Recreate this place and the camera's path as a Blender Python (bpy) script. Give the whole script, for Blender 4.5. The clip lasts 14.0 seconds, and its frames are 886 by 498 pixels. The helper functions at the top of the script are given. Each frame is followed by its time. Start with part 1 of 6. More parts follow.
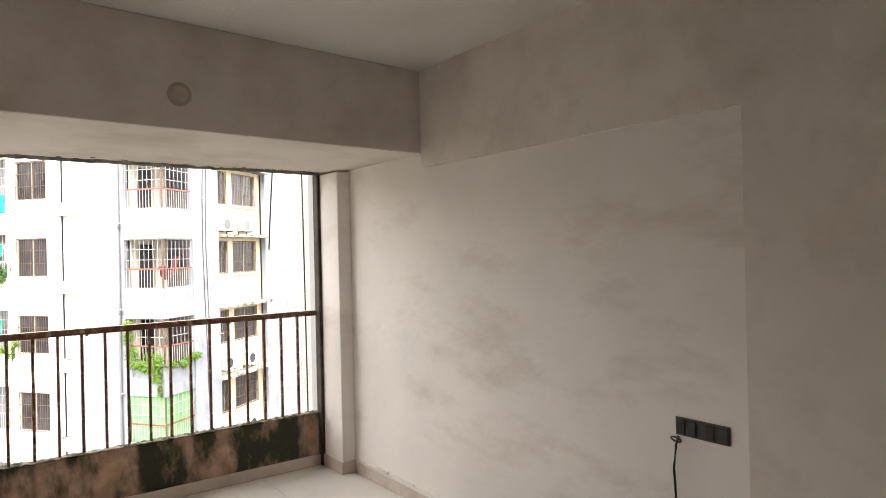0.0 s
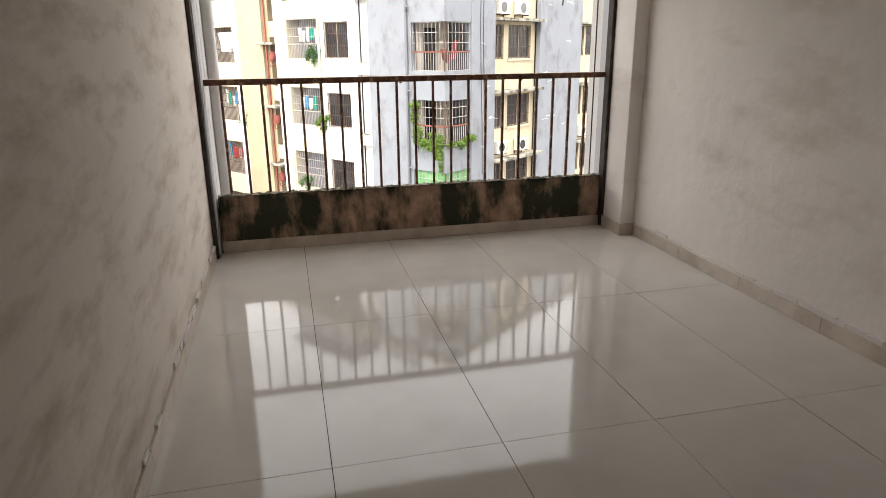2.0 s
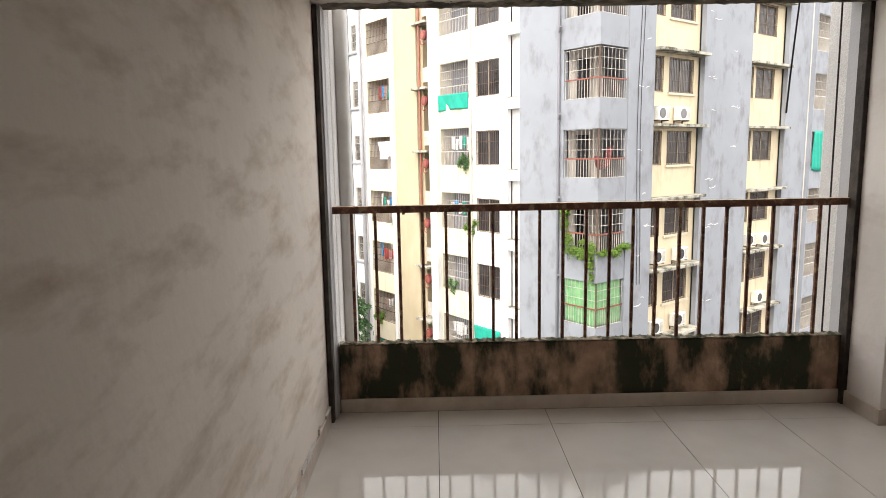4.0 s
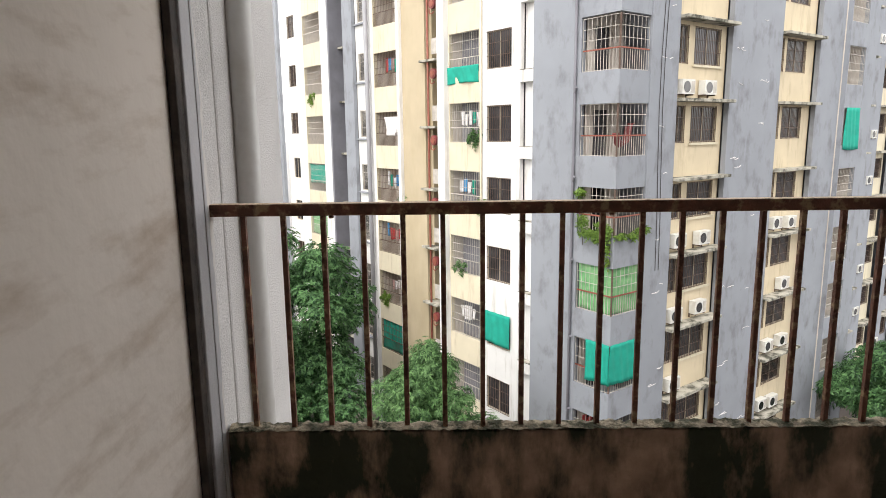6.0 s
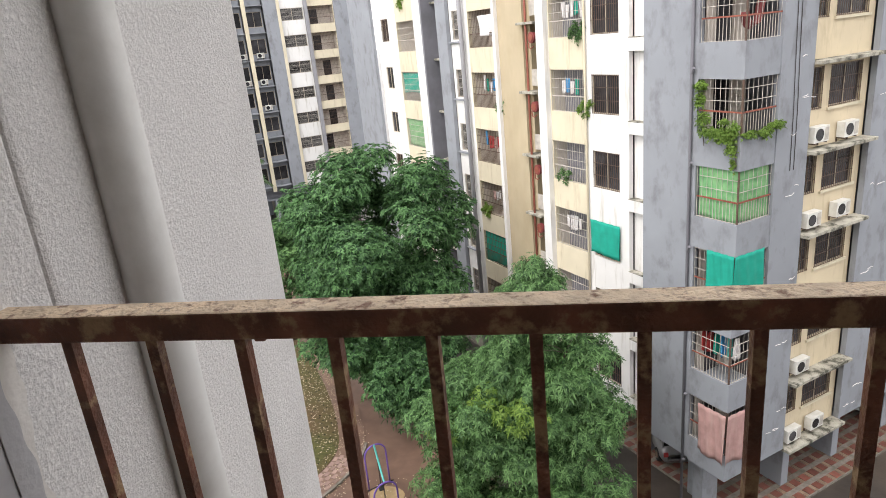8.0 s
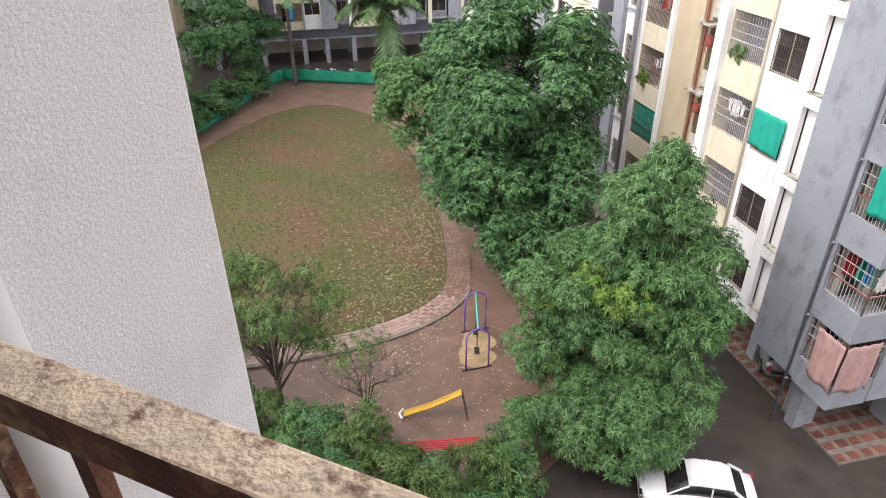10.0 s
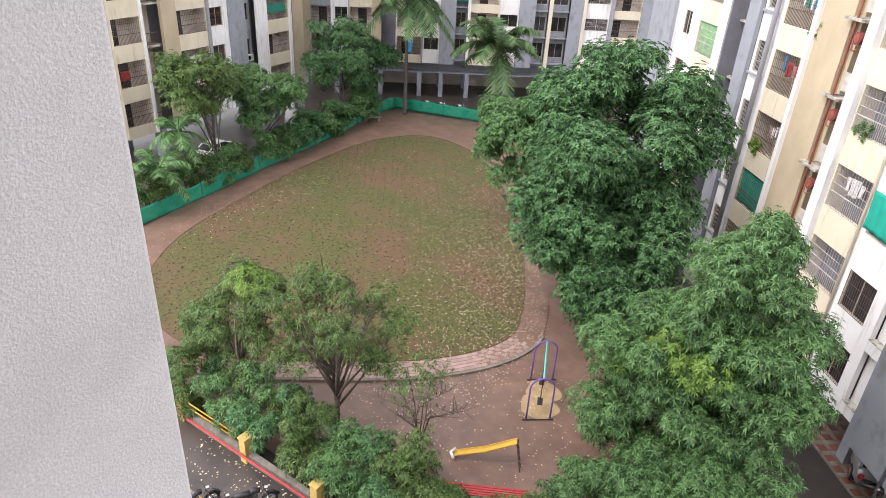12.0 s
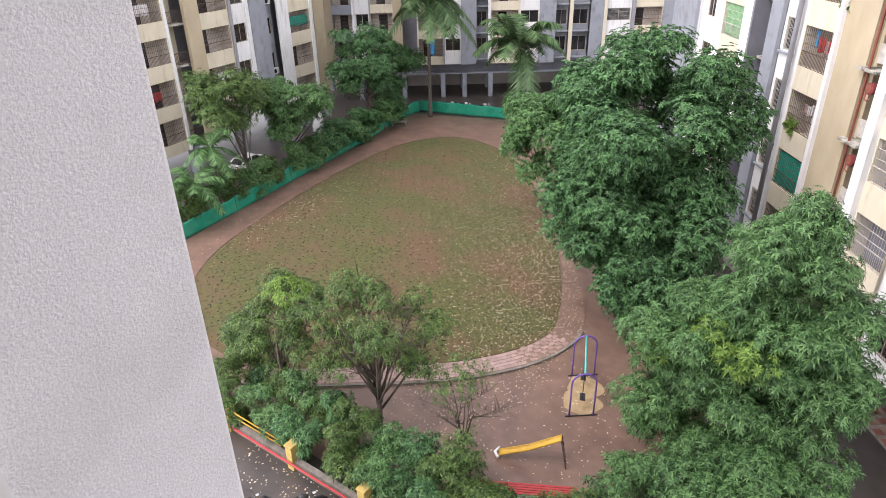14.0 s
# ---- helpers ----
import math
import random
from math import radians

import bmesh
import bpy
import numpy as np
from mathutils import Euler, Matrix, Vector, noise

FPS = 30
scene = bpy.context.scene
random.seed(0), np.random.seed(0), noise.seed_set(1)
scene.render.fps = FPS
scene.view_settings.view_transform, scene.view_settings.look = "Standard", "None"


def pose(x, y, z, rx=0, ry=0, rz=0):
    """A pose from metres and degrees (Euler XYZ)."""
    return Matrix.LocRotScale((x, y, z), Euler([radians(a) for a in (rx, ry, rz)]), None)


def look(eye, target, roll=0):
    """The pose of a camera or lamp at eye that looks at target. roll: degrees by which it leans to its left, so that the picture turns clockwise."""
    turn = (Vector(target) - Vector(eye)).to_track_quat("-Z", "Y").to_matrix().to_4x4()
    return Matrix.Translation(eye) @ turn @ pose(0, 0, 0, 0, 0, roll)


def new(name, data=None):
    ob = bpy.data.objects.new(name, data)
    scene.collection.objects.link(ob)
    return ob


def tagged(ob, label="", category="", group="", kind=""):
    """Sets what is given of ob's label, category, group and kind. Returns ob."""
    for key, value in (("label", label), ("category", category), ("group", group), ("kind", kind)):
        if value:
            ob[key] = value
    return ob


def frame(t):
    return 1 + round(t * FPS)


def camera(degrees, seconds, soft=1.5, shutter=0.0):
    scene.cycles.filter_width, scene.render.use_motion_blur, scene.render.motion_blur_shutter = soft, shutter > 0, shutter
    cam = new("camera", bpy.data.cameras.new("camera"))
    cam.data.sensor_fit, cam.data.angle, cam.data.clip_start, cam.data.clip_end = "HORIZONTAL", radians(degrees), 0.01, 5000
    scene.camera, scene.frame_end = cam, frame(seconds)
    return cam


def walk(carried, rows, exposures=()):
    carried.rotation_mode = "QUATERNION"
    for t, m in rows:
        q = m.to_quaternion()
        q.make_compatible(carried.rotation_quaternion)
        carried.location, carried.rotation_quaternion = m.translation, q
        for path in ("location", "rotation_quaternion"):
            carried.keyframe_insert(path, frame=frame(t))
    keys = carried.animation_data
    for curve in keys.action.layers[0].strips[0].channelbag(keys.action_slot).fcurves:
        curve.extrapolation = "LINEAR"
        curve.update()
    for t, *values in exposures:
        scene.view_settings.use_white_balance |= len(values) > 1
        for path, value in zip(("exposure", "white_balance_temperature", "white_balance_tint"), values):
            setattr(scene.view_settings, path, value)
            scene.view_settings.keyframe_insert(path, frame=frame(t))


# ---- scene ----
cam = camera(68.66, 14.0, 0.9)
PATH = [
    (0, (0.699, -4.492, 1.582), (1.895, -2.888, 1.588), -1.29),
    (0.2, (0.669, -4.535, 1.555), (1.740, -2.848, 1.476), -0.30),
    (0.5, (0.646, -4.538, 1.477), (1.518, -2.748, 1.293), 0.57),
    (1, (0.616, -4.537, 1.404), (1.317, -2.698, 1.048), -0.84),
    (1.5, (0.580, -4.579, 1.367), (1.167, -2.726, 0.894), -0.88),
    (2, (0.528, -4.514, 1.344), (0.970, -2.657, 0.749), -0.57),
    (2.5, (0.514, -4.355, 1.379), (0.794, -2.453, 0.827), 0.62),
    (3, (0.536, -4.153, 1.387), (0.779, -2.217, 0.947), 1.70),
    (3.5, (0.574, -3.858, 1.431), (0.649, -1.879, 1.153), 0.59),
    (5.8, (0.727, -2.152, 1.384), (0.700, -0.187, 1.017), -2.58),
    (6, (0.795, -2.038, 1.378), (0.779, -0.070, 1.021), -0.71),
    (6.5, (0.810, -1.648, 1.414), (0.585, 0.295, 0.996), -0.56),
    (7, (0.782, -1.286, 1.391), (0.626, 0.627, 0.829), -3.00),
    (7.5, (0.772, -0.938, 1.422), (0.529, 0.960, 0.844), -4.34),
    (8, (0.806, -0.695, 1.466), (0.466, 1.174, 0.840), -5.66),
    (8.5, (0.840, -0.487, 1.508), (0.547, 1.357, 0.790), -4.29),
    (9, (0.951, -0.329, 1.522), (0.542, 1.400, 0.603), -2.52),
    (9.2, (1.022, -0.263, 1.543), (0.431, 1.378, 0.564), -3.92),
    (10.3, (1.220, -0.100, 1.470), (0.505, 1.460, 0.440), 0.00),
    (10.55, (1.260, 0.090, 1.460), (0.520, 1.640, 0.410), 1.00),
    (11.3, (1.449, 0.092, 1.287), (0.625, 1.581, 0.237), 4.42),
    (11.5, (1.461, 0.120, 1.315), (0.594, 1.594, 0.279), 4.11),
    (12, (1.453, 0.132, 1.364), (0.489, 1.621, 0.440), 3.35),
    (12.5, (1.447, 0.126, 1.392), (0.403, 1.653, 0.631), 2.60),
    (13, (1.441, 0.121, 1.401), (0.327, 1.633, 0.714), 2.20),
    (13.5, (1.449, 0.121, 1.383), (0.226, 1.479, 0.570), 0.62),
    (14, (1.460, 0.116, 1.360), (0.412, 1.547, 0.437), -1.29),
]
walk(cam, [(t, look(e, g, r)) for t, e, g, r in PATH],
     exposures=[(0, 3.45, 7050, 11), (0.5, 2.85, 7050, 11), (1.0, 2.7, 7050, 11), (3.0, 2.55, 7050, 11), (3.7, 2.5, 7050, 11), (5.8, 1.98, 6900, 11), (6.5, 1.82, 6800, 11), (8, 1.88, 6800, 12), (9.2, 1.97, 6700, 15), (11.5, 2.24, 6650, 16), (13, 1.96, 6500, 19), (14, 2.12, 6500, 19)])

# ---- world and sun: an overcast, rainy day ----
world = bpy.data.worlds.new("overcast_sky")
scene.world = world
world.use_nodes = True
wn = world.node_tree
wn.nodes.clear()
w_out = wn.nodes.new("ShaderNodeOutputWorld")
w_bg = wn.nodes.new("ShaderNodeBackground")
w_hsv = wn.nodes.new("ShaderNodeHueSaturation")
w_sky = wn.nodes.new("ShaderNodeTexSky")
w_sky.sky_type = "NISHITA"
w_sky.sun_disc = False
w_sky.sun_elevation = radians(58)
w_sky.sun_rotation = radians(208)
w_hsv.inputs["Saturation"].default_value = 0.12
w_bg.inputs["Strength"].default_value = 0.15
wn.links.new(w_sky.outputs[0], w_hsv.inputs["Color"])
wn.links.new(w_hsv.outputs[0], w_bg.inputs[0])
wn.links.new(w_bg.outputs[0], w_out.inputs[0])

sun_data = bpy.data.lights.new("sun", "SUN")
sun_data.energy = 0.42
sun_data.angle = radians(40)
sun_data.color = (1.0, 0.97, 0.93)
sun = new("sun", sun_data)
sun.matrix_world = look((-22, -33, 54), (0, 8, 0))


# ---- materials ----
def mat(name, col, rough=0.7, var=0.12, scale=6.0, stain=None, amt=0.0, sscale=1.2, stretch=(1, 1, 1),
        bump=0.15, bscale=70.0, bdet=4, brough=0.5, metal=0.0, rnd=0.0, sharp=0.25, lo=0.45, slant=(0, 0, 0)):
    m = bpy.data.materials.new(name)
    m.use_nodes = True
    t = m.node_tree
    b = t.nodes["Principled BSDF"]
    b.inputs["Roughness"].default_value = rough
    b.inputs["Metallic"].default_value = metal
    geo = t.nodes.new("ShaderNodeNewGeometry")
    n1 = t.nodes.new("ShaderNodeTexNoise")
    n1.inputs["Scale"].default_value = scale
    n1.inputs["Detail"].default_value = 5
    t.links.new(geo.outputs["Position"], n1.inputs["Vector"])
    r1 = t.nodes.new("ShaderNodeValToRGB")
    r1.color_ramp.elements[0].position = 0.3
    r1.color_ramp.elements[1].position = 0.7
    r1.color_ramp.elements[0].color = (*[c * (1 - var) for c in col], 1)
    r1.color_ramp.elements[1].color = (*[min(1, c * (1 + var)) for c in col], 1)
    t.links.new(n1.outputs["Fac"], r1.inputs["Fac"])
    last = r1.outputs[0]
    if stain:
        mp = t.nodes.new("ShaderNodeMapping")
        mp.inputs["Scale"].default_value = stretch
        mp.inputs["Rotation"].default_value = slant
        t.links.new(geo.outputs["Position"], mp.inputs["Vector"])
        n2 = t.nodes.new("ShaderNodeTexNoise")
        n2.inputs["Scale"].default_value = sscale
        n2.inputs["Detail"].default_value = 7
        n2.inputs["Roughness"].default_value = 0.62
        t.links.new(mp.outputs[0], n2.inputs["Vector"])
        r2 = t.nodes.new("ShaderNodeValToRGB")
        r2.color_ramp.elements[0].position = lo
        r2.color_ramp.elements[1].position = min(1.0, lo + sharp)
        r2.color_ramp.elements[0].color = (0, 0, 0, 1)
        r2.color_ramp.elements[1].color = (amt, amt, amt, 1)
        t.links.new(n2.outputs["Fac"], r2.inputs["Fac"])
        mx = t.nodes.new("ShaderNodeMix")
        mx.data_type = "RGBA"
        t.links.new(r2.outputs[0], mx.inputs["Factor"])
        t.links.new(last, mx.inputs["A"])
        mx.inputs["B"].default_value = (*stain, 1)
        last = mx.outputs["Result"]
    if rnd:
        oi = t.nodes.new("ShaderNodeObjectInfo")
        mr = t.nodes.new("ShaderNodeMapRange")
        mr.inputs["To Min"].default_value = 1 - rnd
        mr.inputs["To Max"].default_value = 1 + rnd
        t.links.new(oi.outputs["Random"], mr.inputs["Value"])
        hs = t.nodes.new("ShaderNodeHueSaturation")
        t.links.new(mr.outputs[0], hs.inputs["Value"])
        t.links.new(last, hs.inputs["Color"])
        last = hs.outputs[0]
    t.links.new(last, b.inputs["Base Color"])
    if bump:
        n3 = t.nodes.new("ShaderNodeTexNoise")
        n3.inputs["Scale"].default_value = bscale
        n3.inputs["Detail"].default_value = bdet
        n3.inputs["Roughness"].default_value = brough
        t.links.new(geo.outputs["Position"], n3.inputs["Vector"])
        bp = t.nodes.new("ShaderNodeBump")
        bp.inputs["Strength"].default_value = bump
        bp.inputs["Distance"].default_value = 0.02
        t.links.new(n3.outputs["Fac"], bp.inputs["Height"])
        t.links.new(bp.outputs[0], b.inputs["Normal"])
    return m


def leaf_mat(name, dark, light):
    m = bpy.data.materials.new(name)
    m.use_nodes = True
    t = m.node_tree
    b = t.nodes["Principled BSDF"]
    b.inputs["Roughness"].default_value = 0.5
    b.inputs["Specular IOR Level"].default_value = 0.28
    geo = t.nodes.new("ShaderNodeNewGeometry")
    r = t.nodes.new("ShaderNodeValToRGB")
    r.color_ramp.elements[0].color = (*dark, 1)
    r.color_ramp.elements[1].color = (*light, 1)
    t.links.new(geo.outputs["Random Per Island"], r.inputs["Fac"])
    n = t.nodes.new("ShaderNodeTexNoise")
    n.inputs["Scale"].default_value = 0.7
    t.links.new(geo.outputs["Position"], n.inputs["Vector"])
    mx = t.nodes.new("ShaderNodeMix")
    mx.data_type = "RGBA"
    mx.blend_type = "MULTIPLY"
    mx.inputs["Factor"].default_value = 0.55
    r3 = t.nodes.new("ShaderNodeValToRGB")
    r3.color_ramp.elements[0].position = 0.3
    r3.color_ramp.elements[1].position = 0.65
    r3.color_ramp.elements[0].color = (0.55, 0.6, 0.55, 1)
    r3.color_ramp.elements[1].color = (1.0, 1.0, 0.9, 1)
    t.links.new(n.outputs["Fac"], r3.inputs["Fac"])
    t.links.new(r.outputs[0], mx.inputs["A"])
    t.links.new(r3.outputs[0], mx.inputs["B"])
    t.links.new(mx.outputs["Result"], b.inputs["Base Color"])
    tr = t.nodes.new("ShaderNodeBsdfTranslucent")
    t.links.new(mx.outputs["Result"], tr.inputs["Color"])
    ms = t.nodes.new("ShaderNodeMixShader")
    ms.inputs[0].default_value = 0.3
    t.links.new(b.outputs[0], ms.inputs[1])
    t.links.new(tr.outputs[0], ms.inputs[2])
    t.links.new(ms.outputs[0], t.nodes["Material Output"].inputs[0])
    return m


M_WALL = mat("worn_wall_paint", (0.86, 0.81, 0.775), 0.82, 0.06, 1.4, (0.52, 0.42, 0.345), 0.45, 2.3, (0.8, 0.7, 1.9), 0.3, 9, lo=0.53, sharp=0.22, slant=(-0.5, 0, 0))
M_WALLS = mat("smudged_wall_paint", (0.82, 0.74, 0.67), 0.8, 0.09, 1.1, (0.42, 0.305, 0.205), 0.62, 3.6, (0.9, 0.6, 2.0), 0.32, 9, lo=0.49, sharp=0.22, slant=(0.9, 0, 0))
M_CEIL = mat("ceiling_paint", (0.82, 0.79, 0.76), 0.9, 0.04, 2.0, (0.55, 0.49, 0.44), 0.5, 1.0)
M_BEAM = mat("beam_paint", (0.77, 0.71, 0.665), 0.85, 0.05, 2.0, (0.5, 0.42, 0.35), 0.5, 2.6, bump=0.12, bscale=28)
M_DIRTY = mat("soffit_dirt", (0.17, 0.135, 0.105), 0.95, 0.4, 12, (0.03, 0.027, 0.022), 0.9, 9, lo=0.46, sharp=0.12)
M_TILE = mat("polished_floor_tile", (0.74, 0.705, 0.655), 0.06, 0.03, 3, (0.58, 0.54, 0.49), 0.35, 2.5, bump=0.0, rnd=0.015)
M_GROUT = mat("dark_grout", (0.05, 0.042, 0.036), 0.9)
M_SKIRT = mat("skirting_tile", (0.66, 0.575, 0.50), 0.3, 0.08, 5, (0.38, 0.29, 0.22), 0.6, 4, bump=0.03)
M_PARAPET = mat("mossy_parapet_plaster", (0.43, 0.285, 0.205), 0.9, 0.35, 9, (0.016, 0.028, 0.013), 0.96, 4.2, (1.2, 1.0, 0.5), 0.5, 40, lo=0.405, sharp=0.15)
M_PARTOP = mat("weathered_concrete_edge", (0.40, 0.34, 0.25), 0.95, 0.45, 30, (0.05, 0.055, 0.03), 0.95, 16, bump=0.9, bscale=80, lo=0.42, sharp=0.14)
M_RUST = mat("rusted_brown_steel", (0.15, 0.058, 0.034), 0.62, 0.5, 14, (0.40, 0.27, 0.15), 0.8, 22, bump=0.35, bscale=120, lo=0.52, sharp=0.12)
M_RUSTTOP = mat("faded_rail_paint", (0.78, 0.62, 0.45), 0.7, 0.22, 22, (0.20, 0.088, 0.05), 0.9, 48, bump=0.4, bscale=130, lo=0.525, sharp=0.13)
M_BLACKFRAME = mat("dark_stained_frame", (0.035, 0.026, 0.022), 0.75, 0.4, 12, (0.12, 0.09, 0.07), 0.6, 8)
M_GREYFRAME = mat("grey_painted_reveal", (0.55, 0.545, 0.57), 0.6, 0.06, 4, (0.6, 0.6, 0.6), 0.5, 6)
M_ROUGH = mat("rough_white_render", (0.83, 0.81, 0.80), 0.95, 0.12, 150, (0.60, 0.585, 0.57), 0.4, 1.8, (1, 1, 1.2), 0.56, 112, lo=0.5, sharp=0.22, bdet=6, brough=0.63)
# coarse grains stand proud of a flatter ground coat
tr = M_ROUGH.node_tree
bp = next(n for n in tr.nodes if n.bl_idname == "ShaderNodeBump")
gr = tr.nodes.new("ShaderNodeValToRGB")
gr.color_ramp.interpolation = "EASE"
gr.color_ramp.elements[0].position = 0.36
gr.color_ramp.elements[1].position = 0.72
tr.links.new(bp.inputs["Height"].links[0].from_socket, gr.inputs["Fac"])
tr.links.new(gr.outputs[0], bp.inputs["Height"])
bp.inputs["Distance"].default_value = 0.008
M_PIPE = mat("white_drain_pipe", (0.72, 0.715, 0.70), 0.45, 0.05, 3, (0.33, 0.30, 0.26), 0.5, 3, bump=0.02)
M_BLACK = mat("black_plastic", (0.02, 0.02, 0.02), 0.5)
M_SWBOX = mat("steel_switch_box", (0.05, 0.045, 0.04), 0.5, 0.4, 40)
M_CABLE = mat("black_cable", (0.025, 0.02, 0.018), 0.6)
M_ROSE = mat("cream_ceiling_rose", (0.45, 0.40, 0.34), 0.6)

M_WHITE = mat("white_facade_paint", (0.72, 0.715, 0.705), 0.85, 0.06, 0.7, (0.30, 0.27, 0.21), 0.8, 1.0, (3.2, 3.2, 0.4), 0.15, 30, lo=0.54, sharp=0.26)
M_CREAM = mat("cream_facade_paint", (0.62, 0.56, 0.425), 0.85, 0.07, 0.8, (0.33, 0.26, 0.16), 0.7, 1.1, (3.0, 3.0, 0.45), 0.15, 30, lo=0.54, sharp=0.26)
M_OCHRE = mat("ochre_facade_paint", (0.46, 0.385, 0.265), 0.85, 0.05, 1.0, (0.34, 0.27, 0.165), 0.5, 0.5, (1, 1, 0.4), 0.15, 30)
M_GREY = mat("grey_facade_paint", (0.262, 0.279, 0.309), 0.85, 0.06, 0.8, (0.165, 0.165, 0.18), 0.85, 1.5, (1.0, 1.0, 0.6), 0.15, 30, lo=0.51, sharp=0.2)
M_DGREY = mat("dark_grey_facade_paint", (0.19, 0.19, 0.215), 0.85, 0.08, 0.8, (0.12, 0.12, 0.13), 0.6, 0.7)
M_YELLOW = mat("yellow_facade_paint", (0.60, 0.51, 0.36), 0.85, 0.07, 0.8, (0.30, 0.235, 0.14), 0.75, 1.2, (2.4, 2.4, 0.5), 0.15, 30, lo=0.52, sharp=0.3)
M_LEDGE = mat("mossy_concrete_ledge", (0.42, 0.40, 0.34), 0.95, 0.2, 5, (0.05, 0.05, 0.035), 0.95, 2.5, bump=0.3, lo=0.46, sharp=0.15)
M_INSIDE = mat("balcony_inner_wall", (0.62, 0.56, 0.50), 0.9, 0.1, 1.2, (0.28, 0.24, 0.2), 0.5, 0.6)
M_DARK = mat("dark_window_glass", (0.035, 0.034, 0.037), 0.15, 0.5, 1.2, bump=0, rnd=0.6)
M_GRILLE = mat("brown_steel_grille", (0.10, 0.062, 0.045), 0.7, 0.3, 4)
M_GRILLEW = mat("grey_steel_grille", (0.45, 0.42, 0.38), 0.6, 0.2, 4)
M_FRAMEW = mat("window_frame_paint", (0.42, 0.36, 0.28), 0.7, 0.15, 3)
M_ACW = mat("white_ac_casing", (0.66, 0.66, 0.63), 0.5, 0.06, 4, (0.4, 0.37, 0.3), 0.4, 3)
M_TEAL = mat("teal_green_cloth", (0.0, 0.30, 0.22), 0.85, 0.1, 3)
M_NET = mat("pale_green_net", (0.16, 0.38, 0.17), 0.9, 0.15, 4, (0.3, 0.42, 0.22), 0.5, 2)
M_PINK = mat("faded_pink_curtain", (0.42, 0.25, 0.235), 0.9, 0.15, 3, (0.52, 0.38, 0.34), 0.6, 1.4, (3, 3, 0.5))
M_MAROON = mat("maroon_paint", (0.19, 0.042, 0.042), 0.55, 0.2, 5)
M_RED = mat("red_paint", (0.36, 0.03, 0.03), 0.55, 0.2, 5)
M_REDP = mat("red_oxide_pipe", (0.25, 0.075, 0.05), 0.6, 0.2, 5)
M_BLUE = mat("blue_cloth", (0.05, 0.28, 0.55), 0.8, 0.15, 5)
M_CLOTHW = mat("white_cloth", (0.7, 0.68, 0.68), 0.9, 0.1, 5)
M_GPIPE = mat("grey_drain_pipe", (0.27, 0.27, 0.29), 0.5, 0.08, 2)

M_GROUND = mat("wet_ground_asphalt", (0.054, 0.046, 0.041), 0.34, 0.3, 0.9, (0.095, 0.073, 0.058), 0.7, 0.25, bump=0.2, bscale=8)
M_SOIL = mat("wet_red_soil", (0.17, 0.105, 0.078), 0.45, 0.2, 1.2, (0.115, 0.07, 0.052), 0.8, 0.5, bump=0.3, bscale=6)
M_SAND = mat("yellow_sand", (0.33, 0.235, 0.125), 0.8, 0.15, 3)
M_LAWN = mat("thin_lawn", (0.064, 0.066, 0.017), 0.95, 0.4, 7.0, (0.105, 0.058, 0.031), 0.9, 0.22, bump=0.7, bscale=7, lo=0.42, sharp=0.25)
M_PATH = mat("pink_paving", (0.31, 0.215, 0.185), 0.7, 0.15, 4, (0.2, 0.13, 0.105), 0.7, 1.2, rnd=0.15)
M_PAVER = mat("red_paver", (0.17, 0.06, 0.042), 0.55, 0.2, 3, rnd=0.25)
M_PAVEC = mat("cream_paver", (0.21, 0.14, 0.095), 0.6, 0.2, 3, rnd=0.2)
M_KERB = mat("concrete_kerb", (0.2, 0.175, 0.15), 0.9, 0.2, 5, (0.1, 0.1, 0.07), 0.7, 2)
M_BARK = mat("tree_bark", (0.10, 0.078, 0.06), 0.95, 0.3, 8, bump=0.6, bscale=30)
M_PALMBARK = mat("palm_trunk", (0.09, 0.078, 0.066), 0.95, 0.2, 6)
# the wide spread of both greens paints leaf highlights and shaded gaps into the colour
L_DARK = leaf_mat("dark_green_leaves", (0.011, 0.045, 0.017), (0.155, 0.32, 0.125))
L_MID = leaf_mat("mid_green_leaves", (0.017, 0.06, 0.017), (0.185, 0.345, 0.13))
L_OLIVE = leaf_mat("olive_leaves", (0.016, 0.045, 0.012), (0.165, 0.26, 0.075))
L_BRIGHT = leaf_mat("bright_leaves", (0.10, 0.19, 0.03), (0.24, 0.37, 0.075))
L_PALM = leaf_mat("palm_leaves", (0.04, 0.085, 0.038), (0.15, 0.25, 0.10))
M_LITTER = mat("fallen_leaves", (0.56, 0.47, 0.34), 0.8, 0.3, 3)
M_YPOST = mat("yellow_post_paint", (0.52, 0.37, 0.11), 0.8, 0.15, 5, (0.3, 0.22, 0.1), 0.5, 4)
M_SLIDE = mat("yellow_slide", (0.5, 0.3, 0.03), 0.4, 0.08, 5)
M_PURPLE = mat("purple_paint", (0.14, 0.08, 0.33), 0.5, 0.1, 5)
M_TEALP = mat("turquoise_paint", (0.08, 0.42, 0.38), 0.5, 0.1, 5)
M_CARS = mat("silver_car_paint", (0.30, 0.295, 0.30), 0.3, 0.03, 1, metal=0.4, bump=0)
M_CARW = mat("white_car_paint", (0.7, 0.7, 0.7), 0.25, 0.02, 1, bump=0)
M_CARD = mat("dark_car_paint", (0.05, 0.045, 0.05), 0.25, 0.05, 1, bump=0)
M_TYRE = mat("tyre_rubber", (0.02, 0.02, 0.02), 0.85)
M_CHROME = mat("chrome", (0.6, 0.6, 0.6), 0.2, 0.05, 3, metal=1.0, bump=0)
